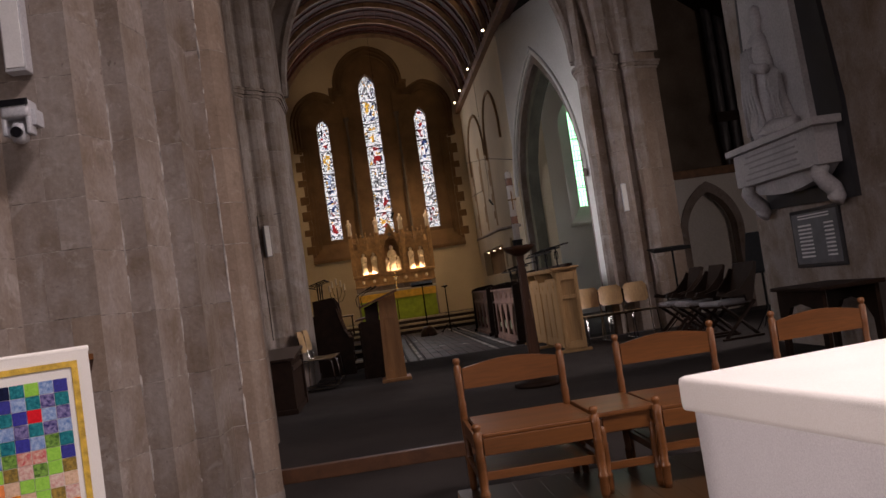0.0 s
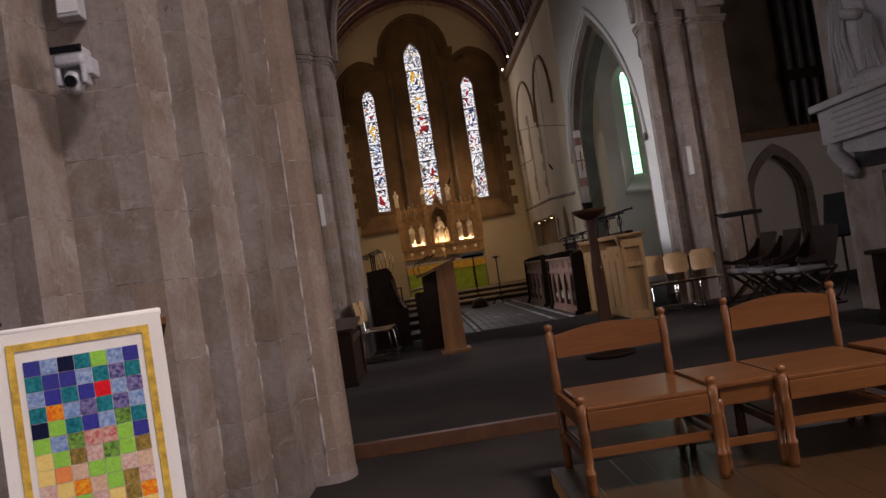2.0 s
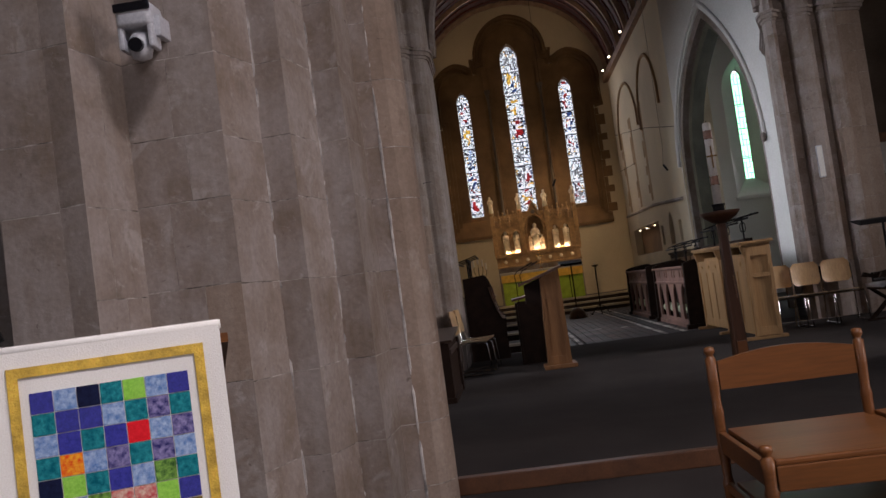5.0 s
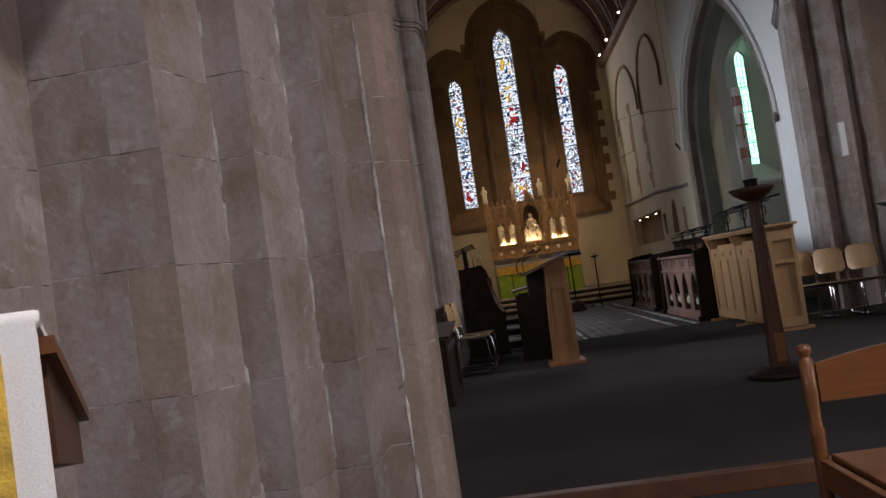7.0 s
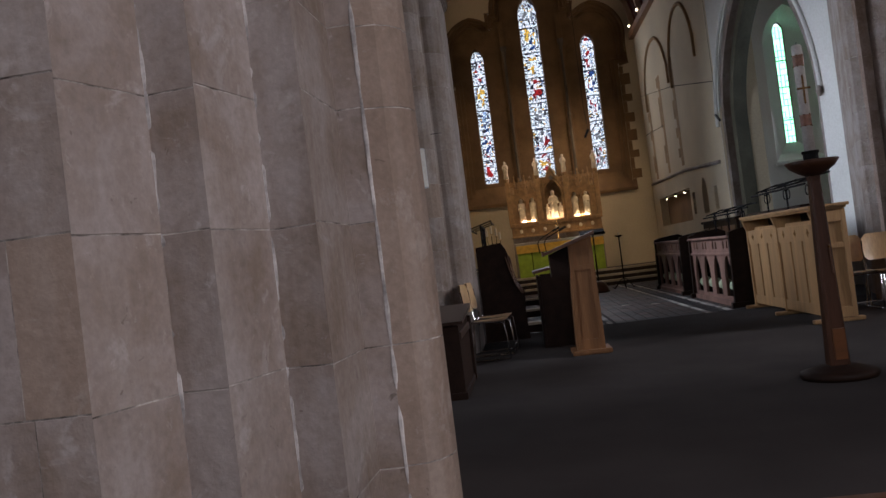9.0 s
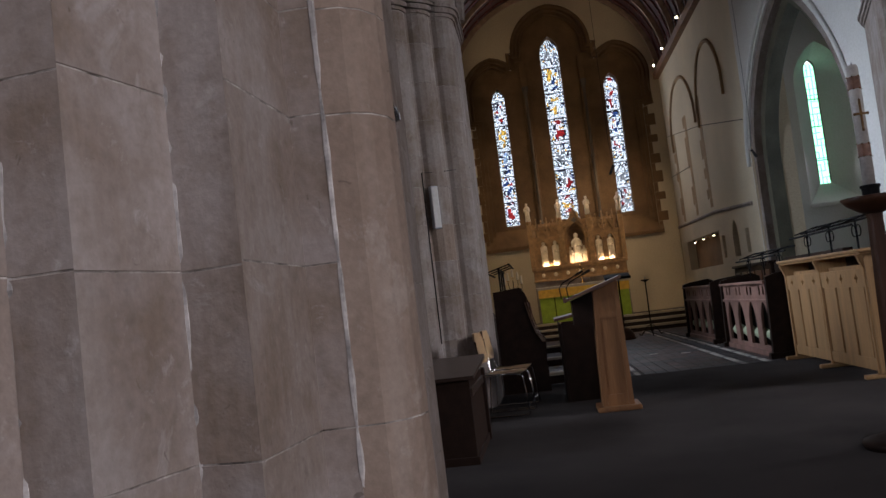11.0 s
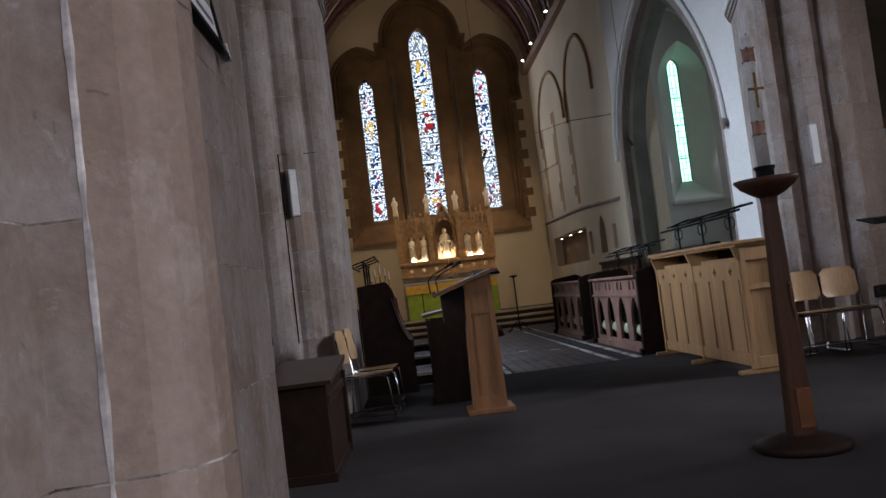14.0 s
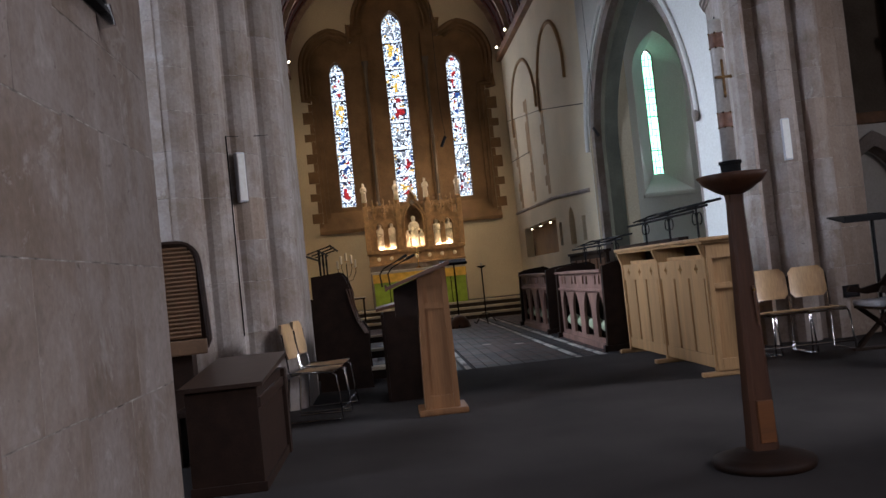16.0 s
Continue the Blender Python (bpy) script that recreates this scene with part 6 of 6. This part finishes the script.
for x, w, apex in ((0.98, 0.34, 2.58), (0.64, 0.34, 2.58), (0.0, 0.74, 2.93), (-0.64, 0.34, 2.58), (-0.98, 0.34, 2.58)):
    outl += [(x + w / 2 - 0.002, 2.28), (x, apex), (x - w / 2 + 0.002, 2.28)]
outl += [(-1.3, 2.28)]
part("screen", panel(outl, hol, 0.16, Matrix.Translation((0, -0.02, 0)) @ EAST), GOLD, rd, "pierced niche screen")
part("niche_back", panel([(-1.3, 1.47), (1.3, 1.47), (1.3, 2.28), (0.36, 2.28), (0.36, 2.64), (-0.36, 2.64), (-0.36, 2.28), (-1.3, 2.28)], [], 0.04, Matrix.Translation((0, 0.30, 0)) @ EAST), GOLD, rd, "gilded back of the niches")
for x0, x1, z in ((-1.3, -0.36, 2.25), (0.36, 1.3, 2.25), (-0.36, 0.36, 2.61)):
    part("niche_roof", box(x0, x1, 0.141, 0.299, z, z + 0.03), GOLD, rd)
for x, w, apex in ((-0.98, 0.34, 2.62), (-0.64, 0.34, 2.62), (0.0, 0.74, 2.98), (0.64, 0.34, 2.62), (0.98, 0.34, 2.62)):
    z0 = apex - w * 0.95
    gb = part("gable", ring([(x - w / 2, z0), (x, apex), (x + w / 2, z0)], [(x - w / 2 + 0.05, z0), (x, apex - 0.09), (x + w / 2 - 0.05, z0)], 0.1, Matrix.Translation((0, -0.09, 0)) @ EAST), GOLD, rd)
    part("finial", lathe([(0.018, 0), (0.012, 0.04), (0.035, 0.07), (0.035, 0.09), (0.01, 0.13)], 8, pose(x, -0.04, apex - 0.02)), GOLD, gb)
    for sg in (-1, 1):
        for k in range(3):
            t_ = 0.25 + 0.25 * k
            part("crocket", lathe([(0.005, -0.02), (0.025, 0), (0.005, 0.025)], 6, pose(x + sg * w / 2 * (1 - t_) + sg * 0.015, -0.04, z0 + (apex - z0) * t_ + 0.02)), GOLD, gb)
for (x, w, s_), outline in zip(nich, hol):
    part("niche_arch", tube([(u, -0.045, v) for u, v in outline], 0.022, 6), GOLD, rd, "carved arch round a niche")
# flat dark disc; the hollow's shade is put into its colour
part("quatrefoil", lathe([(0.085, -0.125), (0.085, -0.118)], 4, Matrix.Translation((0, 0, 2.62)) @ pose(0, 0, 0, 90, 0, 0) @ Matrix.Translation((0, 0, 0.22))), DARKSTONE, rd, "dark disc standing in for the shaded quatrefoil of the central gable")
for x in (-1.12, -0.81, -0.5, 0.5, 0.81, 1.12):
    part("pinnacle", lathe([(0.035, 2.28), (0.035, 2.52), (0.05, 2.54), (0.03, 2.57), (0.012, 2.72), (0.028, 2.74), (0.004, 2.80)], 6, pose(x, -0.03, 0)), GOLD, rd)
part("parapet", box(-1.3, 1.3, 0.15, 0.22, 2.50, 2.56, 0.01), GOLD, rd)
part("cresting", panel([(-1.3, 2.56), (1.3, 2.56)] + [(1.3 - 2.6 * i / 40, 2.62 + 0.035 * (i % 2)) for i in range(41)], [], 0.05, Matrix.Translation((0, 0.15, 0)) @ EAST), GOLD, rd)
for x in (-1.34, -0.42, 0.42, 1.34):
    part("buttress", box(x - 0.07, x + 0.07, -0.1, 0.14, 1.47, 2.62, 0.012), GOLD, rd)
    part("pedestal", lathe([(0.06, 2.62), (0.085, 2.70), (0.075, 2.73)], 8, pose(x, 0.0, 0)), GOLD, rd)
for x in (-0.81, 0.81):
    part("colonnette", lathe([(0.03, 1.47), (0.03, 1.55), (0.02, 1.57), (0.02, 2.0), (0.04, 2.06)], 10, pose(x, -0.03, 0)), GOLD, rd)
for x in (-0.36, 0.36):
    for d in (-0.04, 0.0, 0.04):
        part("colonnette", lathe([(0.022, 1.47), (0.016, 1.55), (0.016, 2.15), (0.03, 2.22)], 8, pose(x + d, -0.035, 0)), GOLD, rd)


def saint(m, h, label):
    bm = lathe([(0.13 * h, 0), (0.14 * h, 0.05 * h), (0.12 * h, 0.3 * h), (0.125 * h, 0.55 * h), (0.155 * h, 0.72 * h), (0.11 * h, 0.8 * h), (0.045 * h, 0.83 * h), (0.07 * h, 0.88 * h), (0.068 * h, 0.95 * h), (0.02, h)], 14, Matrix.Diagonal((1, 0.7, 1, 1)))
    for k in range(4):
        add_tube(bm, [((k - 1.5) * 0.06 * h, -0.085 * h, 0.03 * h), ((k - 1.5) * 0.05 * h, -0.09 * h, 0.35 * h), ((k - 1.5) * 0.03 * h, -0.085 * h, 0.6 * h)], 0.02 * h, 6)
    for sg in (-1, 1):
        add_tube(bm, [(sg * 0.14 * h, 0, 0.72 * h), (sg * 0.15 * h, -0.05 * h, 0.56 * h), (sg * 0.03 * h, -0.12 * h, 0.6 * h)], 0.035 * h, 6)
    s_ = obj("statue", bm, STATUE, smooth=True)
    s_.matrix_world = m
    return tagged(s_, label, "statue", "reredos statues")


for x in (-0.98, -0.64, 0.64, 0.98):
    saint(pose(RX + x, RY + 0.02, 0.6 + 1.47 * RH), 0.69 * RH, "pale carved robed statue standing in a niche")
for x, h, d in ((0.0, 0.82, 0.02), (-0.2, 0.46, -0.02), (0.2, 0.46, -0.02)):
    saint(pose(RX + x, RY + 0.12 + d, 0.6 + 1.47 * RH), h * RH, "pale carved figure of the central reredos group")
for x in (-1.34, -0.42, 0.42, 1.34):
    saint(pose(RX + x, RY + 0.0, 0.6 + 2.73 * RH), 0.55, "small pale angel statue on a reredos pinnacle")
for x in (-0.81, 0.0, 0.81):
    area("niche_uplight", look((RX + x, RY - 0.06, 2.27), (RX + x, RY + 0.16, 2.8)), 0.42, 0.04, 4.4, (1.0, 0.72, 0.42))
    ul = thing("picture_light", pose(RX + x, RY - 0.10, 0.6 + 1.47 * RH), "slim brass uplight on the reredos ledge", "lamp", "reredos uplights")
    part("trough", box(-0.21, 0.21, -0.02, 0.02, 0, 0.022, 0.004), BRASS, ul)
for y in (25.0, 26.3, 27.6):
    spot("recess_lamp", (SW + 0.05, y, 2.32), (SW + 0.2, y, 1.6), 3.0, 90)
ac = thing("altar_cross", pose(RX, 28.55, 1.62), "slender brass altar cross on a stepped foot", "cross")
part("foot", lathe([(0.09, 0.01), (0.09, 0.03), (0.05, 0.05), (0.03, 0.08)], 12), BRASS, ac)
part("upright", box(-0.012, 0.012, -0.008, 0.008, 0.07, 0.62, 0.003), BRASS, ac)
part("arm", box(-0.12, 0.12, -0.008, 0.008, 0.42, 0.445, 0.003), BRASS, ac)


def candelabrum(m):
    c = thing("candelabrum", m, "branched iron candelabrum with white candles", "candelabrum")
    part("stem", tube([(0, 0, 0.02), (0, 0, 1.35)], 0.014, 8), BLACK, c)
    part("foot", lathe([(0.14, 0), (0.13, 0.02), (0.04, 0.05), (0.02, 0.1)], 14), BLACK, c)
    for dx, dz in ((-0.24, 1.2), (-0.14, 1.32), (0, 1.4), (0.14, 1.32), (0.24, 1.2)):
        if dx:
            part("branch", tube([(0, 0, dz - 0.35), (dx * 0.6, 0, dz - 0.3), (dx, 0, dz - 0.1), (dx, 0, dz)], 0.009, 6), BLACK, c)
        part("drip_pan", lathe([(0.02, dz), (0.045, dz + 0.012), (0.045, dz + 0.02)], 10, pose(dx, 0, 0)), BRASS, c)
        part("candle", lathe([(0.032, dz + 0.015), (0.032, dz + 0.24), (0.006, dz + 0.25)], 10, pose(dx, 0, 0)), WAX, c)
    return c


candelabrum(pose(-1.15, 28.2, 0.6 + 0.0))
tc = thing("floor_candlestick", pose(2.1, 24.4, DAIS), "black iron floor candlestick with a scrolled tripod foot", "candlestick")
part("stem", tube([(0, 0, 0.1), (0, 0, 1.3)], 0.015, 8), BLACK, tc)
for k in range(3):
    a = 2.094 * k + 0.5
    part("leg", tube([(0, 0, 0.25), (0.1 * math.cos(a), 0.1 * math.sin(a), 0.22), (0.2 * math.cos(a), 0.2 * math.sin(a), 0.1), (0.27 * math.cos(a), 0.27 * math.sin(a), 0.012), (0.32 * math.cos(a), 0.32 * math.sin(a), 0.05)], 0.012, 6), BLACK, tc)
part("drip_pan", lathe([(0.02, 1.28), (0.10, 1.32), (0.10, 1.335), (0.02, 1.33)], 14), BLACK, tc)
part("candle", lathe([(0.02, 1.33), (0.02, 1.4), (0.004, 1.41)], 10), WAX, tc)
ct = thing("credence_table", pose(-0.95, 27.2, 0.30), "small dark table with a white cloth by the steps", "table")
part("tabletop", box(-0.25, 0.25, -0.2, 0.2, 0.66, 0.7, 0.008), DARKWOOD, ct)
part("cloth", box(-0.26, 0.26, -0.21, 0.21, 0.7, 0.712, 0.004), CLOTH, ct, "white runner cloth")
for sx in (-0.2, 0.2):
    for sy in (-0.15, 0.15):
        part("leg", box(sx - 0.02, sx + 0.02, sy - 0.02, sy + 0.02, 0, 0.66, 0.004), DARKWOOD, ct)

# ---- chancel tiles, last ----
floor_ob = bpy.data.objects["chancel_floor"]
T = 0.155
tile_mesh = {}
def tile_data(material):
    if material.name not in tile_mesh:
        bm = bmesh.new()
        h = T / 2 - 0.002
        lo = [bm.verts.new((x, y, 0)) for x, y in ((-h, -h), (h, -h), (h, h), (-h, h))]
        e = h - 0.003
        hi = [bm.verts.new((x, y, 0.012)) for x, y in ((-e, -e), (e, -e), (e, e), (-e, e))]
        for i in range(4):
            bm.faces.new((lo[i], lo[(i + 1) % 4], hi[(i + 1) % 4], hi[i]))
        bm.faces.new(hi)
        me = bpy.data.meshes.new("tile")
        bm.to_mesh(me)
        bm.free()
        me.materials.append(material)
        tile_mesh[material.name] = me
    return tile_mesh[material.name]


rnd = random.Random(4)
count = 0
rest = {}
for j in range(75):
    for i in range(28):
        x, y = -1.0 + T * (i + 0.5), 15.3 + T * (j + 0.5)
        if x > 3.3 or y > 26.85:
            continue
        if i in (20, 22) or (i in (9, 11) and j < 40):
            m_ = CREAM if (i + j) % 7 else GREYTILE
        elif i in (21, 10):
            m_ = BLACKTILE
        elif j in (0, 1) or (j in (10, 11) and 12 < i < 18):
            m_ = BLACKTILE
        elif (i + j) % 6 == 0 and (i - j) % 6 == 0:
            m_ = CREAM if rnd.random() < 0.15 else TERRA
        else:
            m_ = (TERRA, GREYTILE, TERRA, BLACKTILE)[((i // 2) + (j // 2) + rnd.randint(0, 1)) % 4]
        zt = DAIS - 0.012 + rnd.uniform(-0.0008, 0.0008)
        if count < 300:
            t_ = new("tile", tile_data(m_))
            t_.location = (x, y, zt)
            t_.parent = floor_ob
            if i in (9, 11, 20, 22):
                t_.scale = (0.45, 1, 1)
            count += 1
        else:
            rest.setdefault(m_.name, (m_, []))[1].append((x, y, zt, 0.45 if i in (9, 11, 20, 22) else 1))
for nm, (m_, places) in rest.items():
    h = T / 2 - 0.003
    v, f = [], []
    for x, y, z, k in places:
        b = len(v)
        g_ = h * k
        v += [(x - g_, y - h, z + 0.012), (x + g_, y - h, z + 0.012), (x + g_, y + h, z + 0.012), (x - g_, y + h, z + 0.012)]
        v += [(x - g_ - 0.002, y - h - 0.002, z), (x + g_ + 0.002, y - h - 0.002, z), (x + g_ + 0.002, y + h + 0.002, z), (x - g_ - 0.002, y + h + 0.002, z)]
        f += [(b, b + 1, b + 2, b + 3)] + [(b + 4 + k, b + 4 + (k + 1) % 4, b + (k + 1) % 4, b + k) for k in range(4)]
    me = bpy.data.meshes.new("far_tiles")
    me.from_pydata(v, [], f)
    me.materials.append(m_)
    o = new("far_tiles", me)
    o.parent = floor_ob
    tagged(o, "far floor tiles of one colour", kind="stuff")
